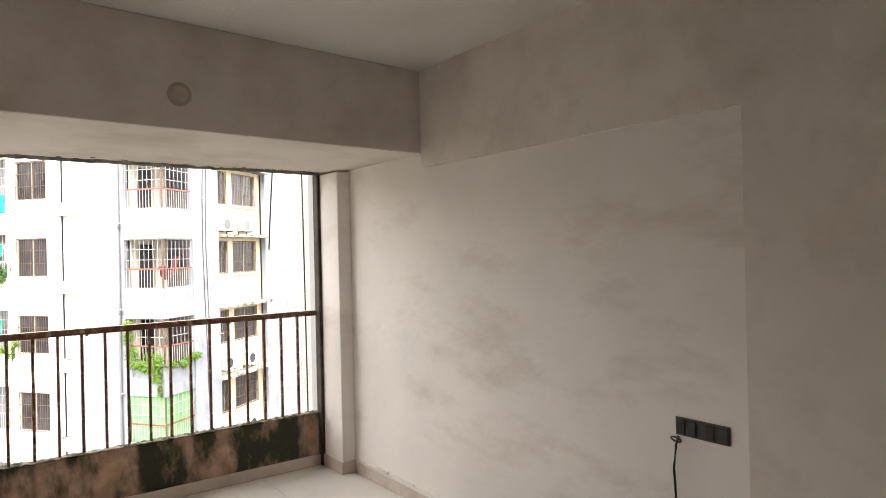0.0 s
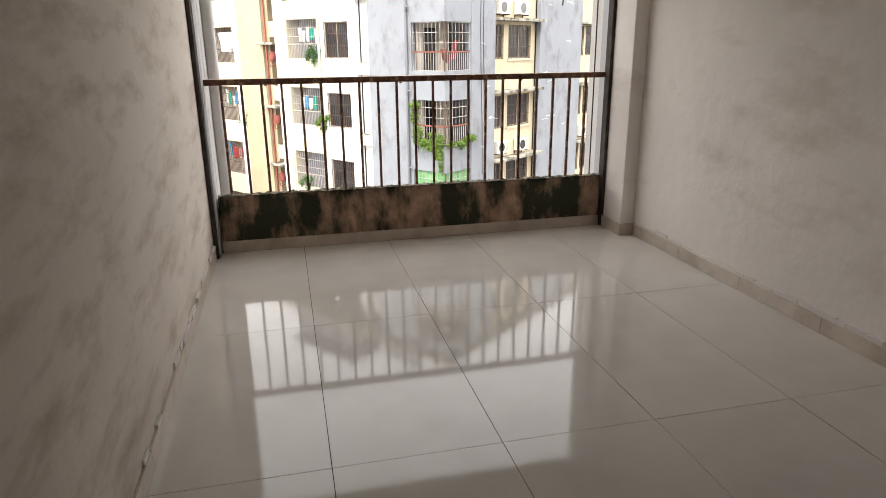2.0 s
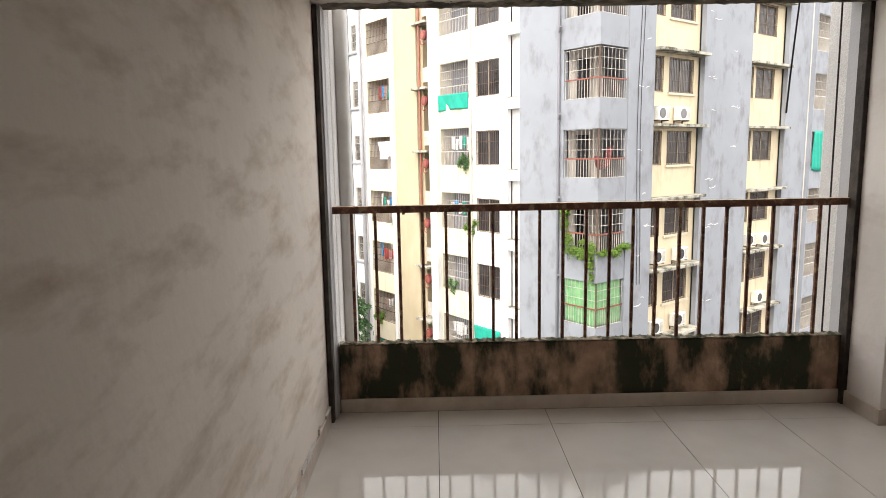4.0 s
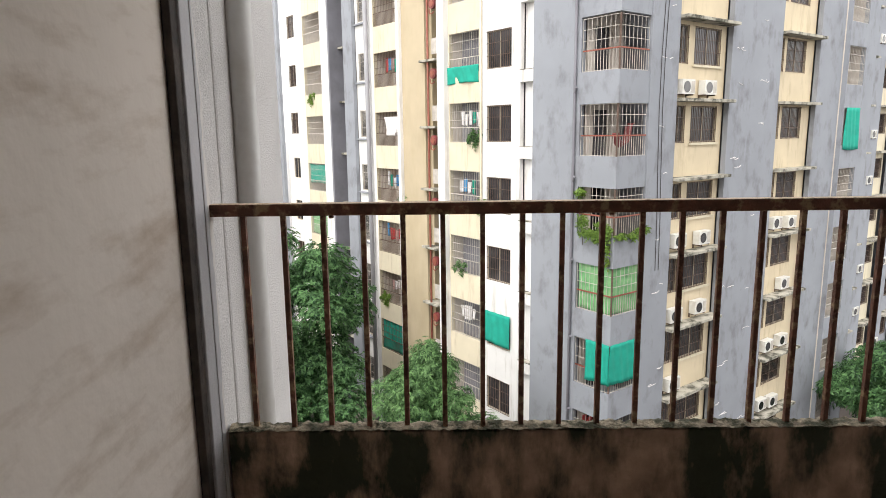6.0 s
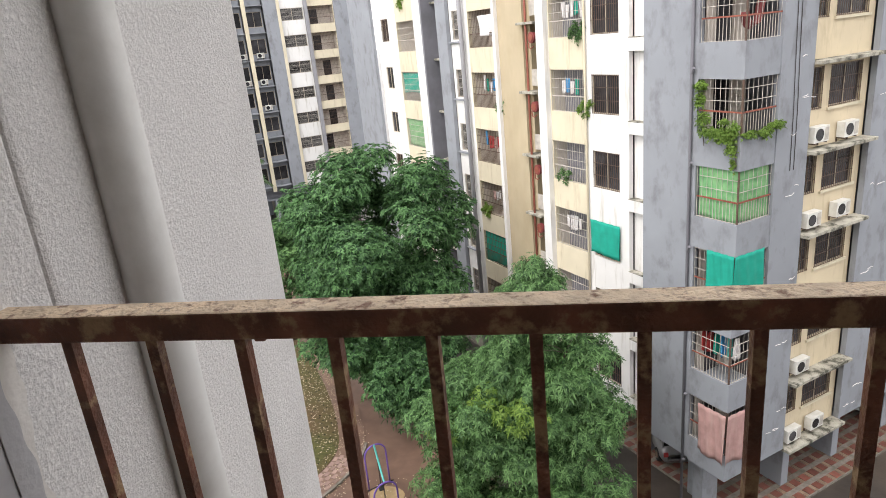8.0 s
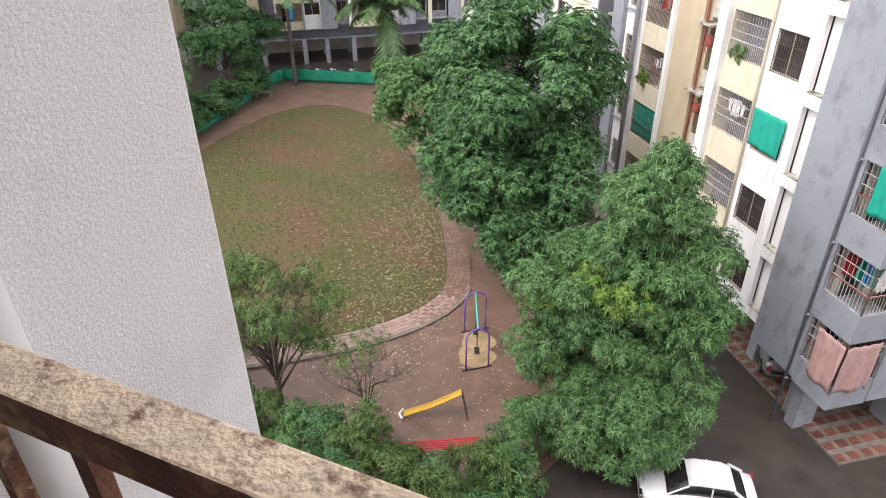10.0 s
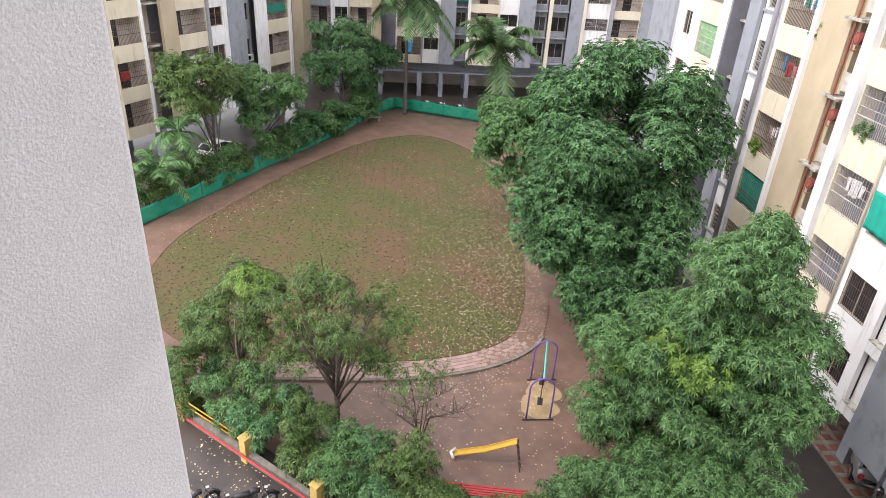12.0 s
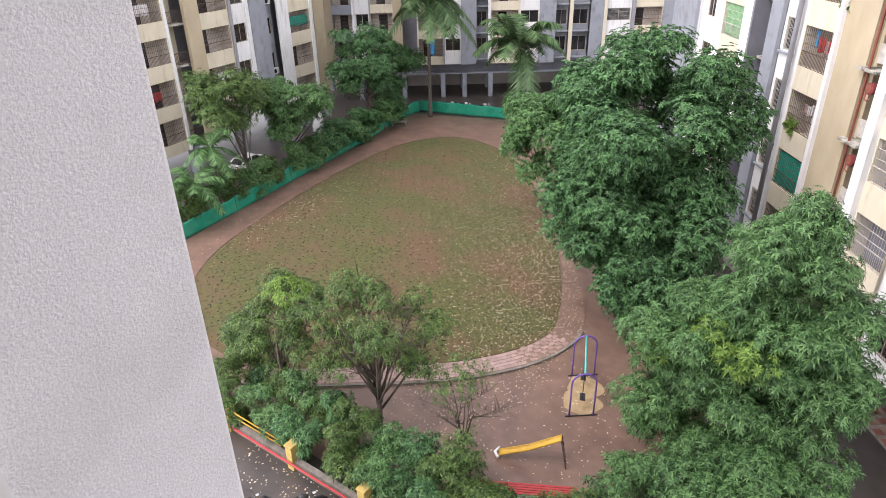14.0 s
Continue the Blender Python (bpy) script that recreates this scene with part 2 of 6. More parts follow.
M_NETFENCE = mat("green_fence_net", (0.0, 0.22, 0.13), 0.85, 0.15, 2, (0.05, 0.3, 0.18), 0.6, 0.8)


# ---- mesh helpers ----
class Mesh:
    """Collects boxes, tubes and quads into one mesh."""

    def __init__(self):
        self.v, self.f = [], []

    def box(self, x0, y0, z0, x1, y1, z1):
        n = len(self.v)
        self.v += [(x, y, z) for z in (z0, z1) for y in (y0, y1) for x in (x0, x1)]
        self.f += [tuple(n + i for i in q) for q in ((0, 2, 3, 1), (4, 5, 7, 6), (0, 1, 5, 4), (2, 6, 7, 3), (0, 4, 6, 2), (1, 3, 7, 5))]
        return self

    def tube(self, pts, r, sides=8, r1=None):
        pts = [Vector(p) for p in pts]
        n0 = len(self.v)
        k = len(pts)
        for i, p in enumerate(pts):
            d = (pts[min(i + 1, k - 1)] - pts[max(i - 1, 0)]).normalized()
            a = d.orthogonal().normalized() if abs(d.z) > 0.99 else d.cross(Vector((0, 0, 1))).normalized()
            b = d.cross(a)
            rr = r if r1 is None else r + (r1 - r) * i / max(1, k - 1)
            for j in range(sides):
                w = 2 * math.pi * j / sides
                self.v.append(tuple(p + a * (rr * math.cos(w)) + b * (rr * math.sin(w))))
        for i in range(k - 1):
            for j in range(sides):
                q = n0 + i * sides
                self.f.append((q + j, q + (j + 1) % sides, q + sides + (j + 1) % sides, q + sides + j))
        self.f.append(tuple(n0 + j for j in reversed(range(sides))))
        self.f.append(tuple(n0 + (k - 1) * sides + j for j in range(sides)))
        return self

    def sheet(self, fn, nu, nv):
        n = len(self.v)
        for i in range(nu + 1):
            for j in range(nv + 1):
                self.v.append(tuple(fn(i / nu, j / nv)))
        for i in range(nu):
            for j in range(nv):
                q = n + i * (nv + 1) + j
                self.f.append((q, q + nv + 1, q + nv + 2, q + 1))
        return self

    def poly(self, pts, z0, z1):
        n, k = len(self.v), len(pts)
        self.v += [(x, y, z0) for x, y in pts] + [(x, y, z1) for x, y in pts]
        self.f.append(tuple(n + k + i for i in range(k)))
        self.f.append(tuple(n + i for i in reversed(range(k))))
        self.f += [(n + i, n + (i + 1) % k, n + k + (i + 1) % k, n + k + i) for i in range(k)]
        return self

    def data(self, name, material, smooth=False):
        me = bpy.data.meshes.new(name)
        me.from_pydata(self.v, [], self.f)
        me.materials.append(material)
        if smooth:
            me.polygons.foreach_set("use_smooth", [True] * len(me.polygons))
        me.update()
        return me


def part(name, mesh, material, parent=None, label="", m=None, smooth=False, bevel=0.0):
    data = mesh.data(name, material, smooth) if isinstance(mesh, Mesh) else mesh
    ob = new(name, data)
    if parent is not None:
        ob.parent = parent
    if m is not None:
        ob.matrix_basis = m
    if label:
        tagged(ob, label)
    if bevel:
        b = ob.modifiers.new("worn_edge", "BEVEL")
        b.width, b.segments, b.limit_method = bevel, 2, "ANGLE"
    return ob


def thing(name, m, label, category, group="", kind=""):
    ob = new(name)
    ob.matrix_basis = m
    return tagged(ob, label, category, group, kind)


def structure(name, mesh, material, label, category, bevel=0.0, m=None, smooth=False):
    return tagged(part(name, mesh, material, None, "", m, smooth, bevel), label, category, kind="structure")


# ---- the room ----
XR = 2.98      # right wall
XF0, XF1 = 0.045, 2.85   # window opening
YB = -6.6      # back wall
ZC = 2.68      # ceiling
ZS = 2.17      # soffit of the dropped slab at the window
tile_floor = structure("floor", Mesh().box(-0.2, YB - 0.2, -0.15, XR + 0.2, 0.15, -0.004), M_GROUT, "dark grouted bed under polished beige floor tiles", "floor")
structure("wall_left", Mesh().box(-0.2, YB, 0.0, 0.0, 0.0, ZC), M_WALLS, "worn off-white painted wall with grey smudges", "wall")
wr = Mesh().box(XR, YB, 0.0, XR + 0.2, 0.0, ZC)
structure("wall_right", wr, M_WALL, "worn off-white painted wall with brown damp stains", "wall")
structure("wall_back", Mesh().box(-0.2, YB - 0.2, 0.0, XR + 0.2, YB, ZC), M_WALL, "plain off-white painted back wall", "wall")
structure("ceiling", Mesh().box(-0.2, YB - 0.2, ZC, XR + 0.2, 0.14, ZC + 0.2), M_CEIL, "off-white painted ceiling", "ceiling")
structure("column_right", Mesh().box(XR - 0.018, YB, 0.0, XR + 0.002, -3.27, ZC), M_BEAM, "slightly proud painted wall column", "wall")
structure("beam_right", Mesh().box(XR - 0.018, -3.2698, 2.09, XR + 0.002, -1.252, ZC), M_BEAM, "slightly proud painted wall beam", "wall")
beam = Mesh().box(0, -1.25, ZS + 0.006, XR, -1.1, ZC)
beam.v = [(x, y - 0.2 if x < 0.1 and y < -1.2 else y, z) for x, y, z in beam.v]   # cast a little out of square
structure("beam_window", beam, M_BEAM, "painted concrete beam with a chipped pale lower edge", "beam", 0.006)
structure("soffit_window", Mesh().box(0, -1.1, ZS + 0.012, XR, -0.002, ZC), M_BEAM, "low painted soffit in front of the window", "ceiling")
structure("lintel_window", Mesh().box(-0.2, 0, ZS + 0.045, XR + 0.2, 0.14, ZC), M_BEAM, "painted lintel over the window opening", "wall")
fringe = Mesh().sheet(lambda u, w: (XF1 * u, -0.002 - w * (0.12 + 0.07 * noise.noise((9 * u, 0.3, 1.0)) + 0.05 * noise.noise((31 * u, 0.7, 2.0)) + 0.02 * noise.noise((90 * u, 0.1, 3.0))), ZS + 0.0095 - 0.006 * (1 - w) * (1 + noise.noise((60 * u, 4 * w, 5.0)))), 360, 4)
rs = random.Random(4)
for i in range(70):
    xx, yy, w = rs.uniform(0.05, XF1 - 0.1), -0.06 - abs(rs.gauss(0, 0.06)), rs.uniform(0.006, 0.03)
    fringe.box(xx, yy - 0.3 * w, ZS + 0.009, xx + w, yy, ZS + 0.0125)
structure("trim_lintel", fringe, M_DIRTY, "crumbling black mouldy edge along the lintel", "trim")
structure("pilaster_right", Mesh().box(2.875, -0.32, 0.0, XR, 0.0, ZS), M_WALL, "narrow painted pilaster beside the window", "wall", 0.006)
structure("parapet", Mesh().box(XF0, 0.0, -0.15, XF1, 0.062, 0.388).box(XF0, 0.0625, -0.15, XF1, 0.15, 0.262), M_PARAPET, "low parapet stained with black and green moss", "parapet", 0.008)
cap = Mesh().sheet(lambda u, w: (XF0 + (XF1 - XF0) * u, -0.006 + 0.165 * w + 0.006 * noise.noise((40 * u, 3 * w, 1)), 0.386 - max(0.0, 0.165 * w - 0.062) * 1.2 + (0.012 + 0.011 * noise.noise((70 * u, 5 * w, 2)) + 0.008 * noise.noise((190 * u, 12 * w, 3))) * math.sin(math.pi * min(1.0, 0.08 + 0.84 * w)) ** 0.3), 420, 10)
structure("parapet_cap", cap, M_PARTOP, "crumbling weathered concrete top of the parapet", "parapet", smooth=True)
structure("baseboard_window", Mesh().box(XF0, -0.012, 0.0, XF1, -0.001, 0.078), M_SKIRT, "beige skirting tiles under the parapet", "baseboard", 0.002)
for i in range(12):
    y0 = -0.337 - 0.6 * i
    ln = min(0.597, y0 - YB)
    if ln > 0.05:
        structure("baseboard_right", Mesh().box(XR - 0.014, y0 - ln, 0.0, XR - 0.001 if y0 > -3.2 else XR - 0.001, y0, 0.082), M_SKIRT, "beige skirting tile with rough plaster on top", "baseboard", 0.002)
        structure("baseboard_left", Mesh().box(0.001, y0 - ln + 0.25, 0.0, 0.012, y0 + 0.25, 0.078), M_SKIRT, "beige skirting tile with chipped plaster edge", "baseboard", 0.002)
structure("baseboard_pilaster", Mesh().box(2.86, -0.335, 0.0, XR - 0.002, -0.321, 0.085).box(2.86, -0.321, 0.0, 2.874, -0.002, 0.085), M_SKIRT, "skirting tiles wrapped round the pilaster foot", "baseboard", 0.002)
# rough plaster lip along the skirting
lip = Mesh()
yy = -0.345
while yy > YB + 0.2:
    w = rs.uniform(0.04, 0.16)
    h = rs.uniform(0.008, 0.034)
    lip.box(XR - 0.012 - rs.uniform(0, 0.006), yy - w, 0.083, XR, yy, 0.083 + h)
    if rs.random() < 0.7:
        lip.box(0.0, yy - w + 0.2, 0.079, rs.uniform(0.006, 0.014), yy + 0.2, 0.079 + h)
    yy -= w
structure("trim_plaster", lip, M_CEIL, "uneven line of plaster along the skirting", "trim", 0.002)

# window frame: dark stained battens at both sides and the grey reveal outside
win = thing("window_1", pose(0, 0, 0), "large unglazed window opening with dark stained side frames", "window", kind="structure")
part("frame_left", Mesh().box(0.001, -0.15, 0.0, 0.028, -0.105, ZS), M_BLACKFRAME, win, bevel=0.004)
part("frame_right", Mesh().box(XF1, -0.045, 0.0, 2.882, 0.03, ZS), M_BLACKFRAME, win, bevel=0.004)
part("reveal_left", Mesh().box(0.001, -0.104, 0.0, 0.036, -0.026, ZS + 0.01), M_GREYFRAME, win, "grey painted reveal strip", bevel=0.004)
part("render_return", Mesh().box(0.001, -0.0255, -0.15, 0.036, 0.1305, ZS + 0.04), M_ROUGH, win, "rough white render return", bevel=0.006)
# the grey paint and a white filler coat end in torn edges on the rough render


def torn(z, k, amp):
    return amp * (noise.noise((2.3 * z, k, 0.5)) + 0.6 * noise.noise((7 * z, k, 4.2)) + 0.3 * noise.noise((23 * z, k, 7.7)))


part("filler_edge", Mesh().sheet(lambda u, w: (0.0372, -0.03 + w * (0.038 + torn(2.2 * u, 3.0, 0.03)), 0.01 + 2.15 * u), 150, 2), M_CEIL, win, "torn white filler coat")
part("torn_paint", Mesh().sheet(lambda u, w: (0.0385, -0.03 + w * (0.022 + torn(2.2 * u, 1.0, 0.024)), 0.01 + 2.15 * u), 150, 2), M_GREYFRAME, win, "torn edge of the grey paint")
part("reveal_right", Mesh().box(2.858, 0.031, -0.15, 3.18, 0.13, ZS + 0.3), M_GREYFRAME, win, "grey painted reveal strip", bevel=0.006)

# steel railing
rail = thing("railing", pose(0, 0, 0), "rusted brown steel railing with square bars on the parapet", "railing")
RY = 0.03
hand = Mesh().box(XF0 - 0.02, RY - 0.022, 1.118, XF1 + 0.02, RY + 0.022, 1.157)
hr = part("handrail", hand, M_RUST, rail, "rusted handrail with faded paint on top", bevel=0.003)
hr.data.materials.append(M_RUSTTOP)
hr.data.polygons[1].material_index = 1
bar_data = Mesh().box(-0.008, -0.008, 0.38, 0.008, 0.008, 1.1175).data("bar", M_RUST)
for i in range(22):
    x = 0.137 + 0.1283 * i
    if x < XF1 - 0.03:
        part("bar", bar_data, None, rail, m=pose(x, RY, 0, 0, 0, rs.uniform(-4, 4)))
for x in (0.42, 1.32, 2.2):
    part("drip", Mesh().box(x - 0.008, RY - 0.006, 1.107, x + 0.008, RY + 0.006, 1.1179), M_RUST, rail, "small hanging weld drip", bevel=0.003)

# outer fins of our own building
structure("fin_left", Mesh().box(-3.0, 0.131, -18, 0.04, 0.94, 12.0), M_ROUGH, "rough white rendered outer wall with grey weathering", "wall", 0.012)
structure("fin_right", Mesh().box(2.87, 0.131, -18, 6.0, 0.34, 12.0), M_ROUGH, "rough white rendered outer wall beside the window", "wall", 0.012)
structure("wall_outer_below", Mesh().box(0.03, 0.0, -18, 2.87, 0.128, -0.152), M_ROUGH, "rough white outer wall below the window", "wall")
# four unseen solid masses, added to keep the sun off the lane
structure("wall_unseen_right", Mesh().box(3.2, -12, -18, 30, 0.12, 12), M_ROUGH, "unseen side mass of our own block, added to shade the lane", "wall")
structure("wall_unseen_left", Mesh().box(-12, -12, -18, -0.21, 0.12, 12), M_ROUGH, "unseen side mass of our own block, added to shade the lane", "wall")
structure("wall_unseen_rear", Mesh().box(-0.2, -12, -18, 3.19, -6.85, 12), M_ROUGH, "unseen rear mass of our own block, added to block the sun", "wall")
structure("wall_unseen_top", Mesh().box(-0.2, -6.84, 2.9, 3.19, -0.01, 12), M_ROUGH, "unseen mass above the room, added to block the sun", "wall")
structure("wall_outer_above", Mesh().box(0.0, 0.0, 2.9, 2.87, 0.128, 12.0), M_ROUGH, "rough white outer wall above the window", "wall")
pipe = thing("drain_pipe", pose(0.066, 0.33, 0), "weathered white plastic drain pipe on the outer wall", "pipe")
part("pipe", Mesh().tube([(0, 0, -18), (0, 0, -6), (0, 0, 0), (0, 0, 6)], 0.049, 20), M_PIPE, pipe, smooth=True)
for z in (-1.4, 2.6):
    part("clamp", Mesh().tube([(0, 0, z), (0, 0, z + 0.04)], 0.053, 20), M_PIPE, pipe)
for i, (x, y, sag) in enumerate(((2.80, 0.134, 0.02), (2.60, 0.134, 0.035))):
    cab = thing("hanging_cable", pose(x, y, 0), "thin black cable hanging outside the window", "cable", "cables outside the window")
    zlow = -4.0 if i == 0 else 1.62
    part("cable", Mesh().tube([(sag * math.sin(1.7 * k / 6 + i) * (0.6 + 0.1 * k), 0, 4.0 + (zlow - 4.0) * k / 12) for k in range(13)], 0.005, 6), M_CABLE, cab, smooth=True)

# switch boxes in the wall, with a cable hanging out
sw = thing("switch_box", pose(XR, -3.075, 0.868), "open dark switch box with bare modules in the wall", "switch")
part("box", Mesh().box(-0.006, -0.115, -0.036, 0.001, 0.112, 0.036), M_SWBOX, sw, bevel=0.003)
for y in (-0.09, -0.035, 0.04, 0.088):
    part("module", Mesh().box(-0.013, y - 0.02, -0.028, -0.006, y + 0.016, 0.026), M_BLACK, sw, bevel=0.002)
cable = thing("loose_cable", pose(XR, -2.98, 0), "black cable dangling from the switch box to the floor", "cable")
pts = [(-0.012, 0.0, 0.83), (-0.03, 0.0, 0.80), (-0.018, 0.02, 0.7), (-0.014, 0.015, 0.55), (-0.016, 0.03, 0.42), (-0.03, 0.07, 0.33), (-0.06, 0.14, 0.24), (-0.10, 0.21, 0.16), (-0.13, 0.25, 0.09), (-0.135, 0.262, 0.03), (-0.14, 0.262, 0.006)]
part("wire", Mesh().tube(pts, 0.005, 6), M_CABLE, cable, smooth=True)
part("loop", Mesh().tube([(-0.016 - 0.01 * math.sin(a), 0.02 * math.cos(a) + 0.01, 0.815 + 0.012 * math.sin(a)) for a in [0.3 * k for k in range(21)]], 0.004, 6), M_CABLE, cable, smooth=True)

rose = thing("lamp_rose", pose(1.531, -1.3489, 2.338, 90, 0, 3.84), "round cream cable outlet on the beam", "lamp holder")
part("ring", Mesh().tube([(0, 0, 0), (0, 0, 0.008), (0, 0, 0.012)], 0.055, 28), M_ROSE, rose, bevel=0.003)
part("cap", Mesh().tube([(0, 0, 0.0125), (0, 0, 0.018), (0, 0, 0.024)], 0.04, 24, 0.034), M_SKIRT, rose, bevel=0.002)

# floor tiles
tdata = {}
for i in range(-1, 5):
    for j in range(0, 7):
        x0, x1 = 0.59 + 0.6 * i, 0.59 + 0.6 * (i + 1)
        y1 = -0.22 - 1.2 * (j - 1)
        y0 = y1 - 1.2
        x0, x1, y0, y1 = max(x0, 0.0), min(x1, XR), max(y0, YB), min(y1, -0.012)
        if x1 - x0 < 0.02 or y1 - y0 < 0.02:
            continue
        key = (round(x1 - x0, 3), round(y1 - y0, 3))
        if key not in tdata:
            tdata[key] = Mesh().box(0.0015, 0.0015, -0.004, key[0] - 0.0015, key[1] - 0.0015, 0.0).data("tile", M_TILE)
        part("tile", tdata[key], None, tile_floor, m=pose(x0, y0, 0, rs.uniform(-0.025, 0.025), rs.uniform(-0.025, 0.025)))


# hairline cracks in the render of the fin
ck = Mesh()
py, pz = 0.9, -0.35
for i in range(26):
    ny, nz = py - rs.uniform(0.012, 0.035), pz - rs.uniform(-0.005, 0.03)
    ck.tube([(0.041, py, pz), (0.041, ny, nz)], 0.0012, 4)
    py, pz = ny, nz
tagged(part("wall_crack", ck, M_DIRTY), "hairline crack in the rough white render", "crack")

# ---- apartment buildings ----
rb = random.Random(11)


def grille_data(w, z0, z1, mid, material, step=0.115, upper=0.16):
    """A balcony grille: dense bars below, a lighter cage above."""
    g = Mesh()
    n = max(2, int(w / step))
    for i in range(n + 1):
        x = w * i / n
        g.box(x - 0.008, -0.008, z0, x + 0.008, 0.008, mid)
    n = max(2, int(w / upper))
    for i in range(n + 1):
        x = w * i / n
        g.box(x - 0.006, -0.006, mid, x + 0.006, 0.006, z1)
    for z in (z0 + 0.02, mid, mid + (z1 - mid) * 0.3, mid + (z1 - mid) * 0.65, z1 - 0.02):
        t = 0.02 if z == mid else 0.009
        g.box(0, -0.012, z - t, w, 0.012, z + t)
    return g.data("grille", material)


def window_parts(w, h, material, shutters=2):
    fr = Mesh()
    fr.box(0, -0.03, 0, 0.05, 0.05, h).box(w - 0.05, -0.03, 0, w, 0.05, h).box(0.05, -0.03, h - 0.05, w - 0.05, 0.05, h).box(0.05, -0.03, 0, w - 0.05, 0.05, 0.05)
    for i in range(1, shutters):
        fr.box(w * i / shutters - 0.02, -0.02, 0.05, w * i / shutters + 0.02, 0.045, h - 0.05)
    pane = Mesh().box(0.05, 0.01, 0.05, w - 0.05, 0.03, h - 0.05)
    gr = Mesh()
    n = int(w / 0.12)
    for i in range(n + 1):
        x = 0.02 + (w - 0.04) * i / n
        gr.box(x - 0.007, -0.1, 0.0, x + 0.007, -0.086, h)
    for z in (0.02, h * 0.35, h * 0.68, h - 0.02):
        gr.box(0, -0.104, z - 0.01, w, -0.09, z + 0.01)
    gr.box(0, -0.1, -0.01, 0.014, 0.0, 0.01).box(w - 0.014, -0.1, -0.01, w, 0.0, 0.01).box(0, -0.1, h - 0.01, 0.014, 0.0, h + 0.01).box(w - 0.014, -0.1, h - 0.01, w, 0.0, h + 0.01)
    return fr.data("window", M_FRAMEW), pane.data("pane", M_DARK), gr.data("grille", material)


def add_window(b, cache, x, y, z, w, h, material=None):
    key = (round(w, 2), round(h, 2), material)
    if key not in cache:
        cache[key] = window_parts(w, h, material or M_GRILLE)
    fr, pane, gr = cache[key]
    o = part("window", fr, None, b, m=pose(x, y, z))
    part("pane", pane, None, o)
    if material:
        part("grille", gr, None, o)
    return o


def wall_strip(b, s0, s1, d, floors, material, openings=(), h=3.0, zt=0.0, zb=None, thick=0.22, label=""):
    """One vertical strip of facade; openings (a, b, low, high) repeat on every storey."""
    m = Mesh()
    top, bottom = floors[0] + h, (zb if zb is not None else floors[-1] - 0.5)
    if not openings:
        m.box(s0, d, bottom, s1, d + thick, top)
    else:
        edges = sorted(openings)
        xs = s0
        for a, e, lo, hi in edges:
            if a - xs > 0.01:
                m.box(xs, d, bottom, a, d + thick, top)
            zprev = bottom
            for f in reversed(floors):
                m.box(a, d, zprev, e, d + thick, f + lo)
                zprev = f + hi
            m.box(a, d, zprev, e, d + thick, top)
            xs = e
        if s1 - xs > 0.01:
            m.box(xs, d, bottom, s1, d + thick, top)
    return part("wall", m, material, b, label)


def balcony_bay(b, cache, s0, s1, d, floors, material, lo=0.42, hi=2.28, h=3.0, deep=1.3, grille=None, mid=1.12, rim=0.06, doors=True):
    wall_strip(b, s0, s1, d, floors, material, [(s0 + rim, s1 - rim, lo, hi)], h)
    inner = Mesh()
    inner.box(s0, d + deep, floors[-1] - 0.4, s1, d + deep + 0.1, floors[0] + h)
    inner.box(s0 - 0.04, d + 0.221, floors[-1] - 0.4, s0 + 0.05, d + deep, floors[0] + h)
    inner.box(s1 - 0.05, d + 0.221, floors[-1] - 0.4, s1 + 0.04, d + deep, floors[0] + h)
    for f in floors:
        inner.box(s0 + 0.05, d + 0.221, f - 0.15, s1 - 0.05, d + deep, f)
    part("inner_wall", inner, M_INSIDE, b)
    w = s1 - s0 - 2 * rim
    key = ("g", round(w, 2), lo, hi, grille)
    if key not in cache and grille:
        cache[key] = grille_data(w, lo, hi, mid, grille)
    dk = ("d", round(w, 2))
    if dk not in cache:
        cache[dk] = Mesh().box(0, -0.03, 0.0, min(0.95, w * 0.42), 0.0, 2.05).data("balcony_door", M_DARK)
    for f in floors:
        if grille:
            part("grille", cache[key], None, b, m=pose(s0 + rim, d + 0.05, f))
        if doors:
            part("balcony_door", cache[dk], None, b, m=pose(s0 + 0.2 + w * rb.uniform(0.05, 0.4), d + deep, f))


def stilts(b, spots, z0, z1, material=M_GREY, r=(0.25, 0.45)):
    for x, y in spots:
        part("column", Mesh().box(x - r[0], y - r[1], z0, x + r[0], y + r[1], z1), material, b, bevel=0.02)


AC_BODY = Mesh().box(0, 0, 0.08, 0.8, 0.3, 0.63).data("body", M_ACW)
AC_FAN = Mesh().tube([(0.28, -0.002, 0.35), (0.28, -0.016, 0.35)], 0.21, 18).data("fan_guard", M_DARK)
AC_VENT = Mesh().box(0.56, -0.012, 0.14, 0.76, -0.001, 0.57).data("vent", M_GRILLEW)
AC_FOOT = Mesh().box(0.05, 0.0, 0.03, 0.1, 0.345, 0.079).box(0.05, 0.30, -0.1, 0.1, 0.345, 0.03).data("bracket", M_GRILLE)


def ac_unit(m):
    a = thing("ac_unit", m, "white outdoor air conditioner unit on wall brackets", "air conditioner", "air conditioners on the facades")
    part("body", AC_BODY, None, a)
    part("fan_guard", AC_FAN, None, a)
    part("vent", AC_VENT, None, a)
    part("bracket", AC_FOOT, None, a)
    part("bracket", AC_FOOT, None, a, m=pose(0.62, 0, 0))
    return a


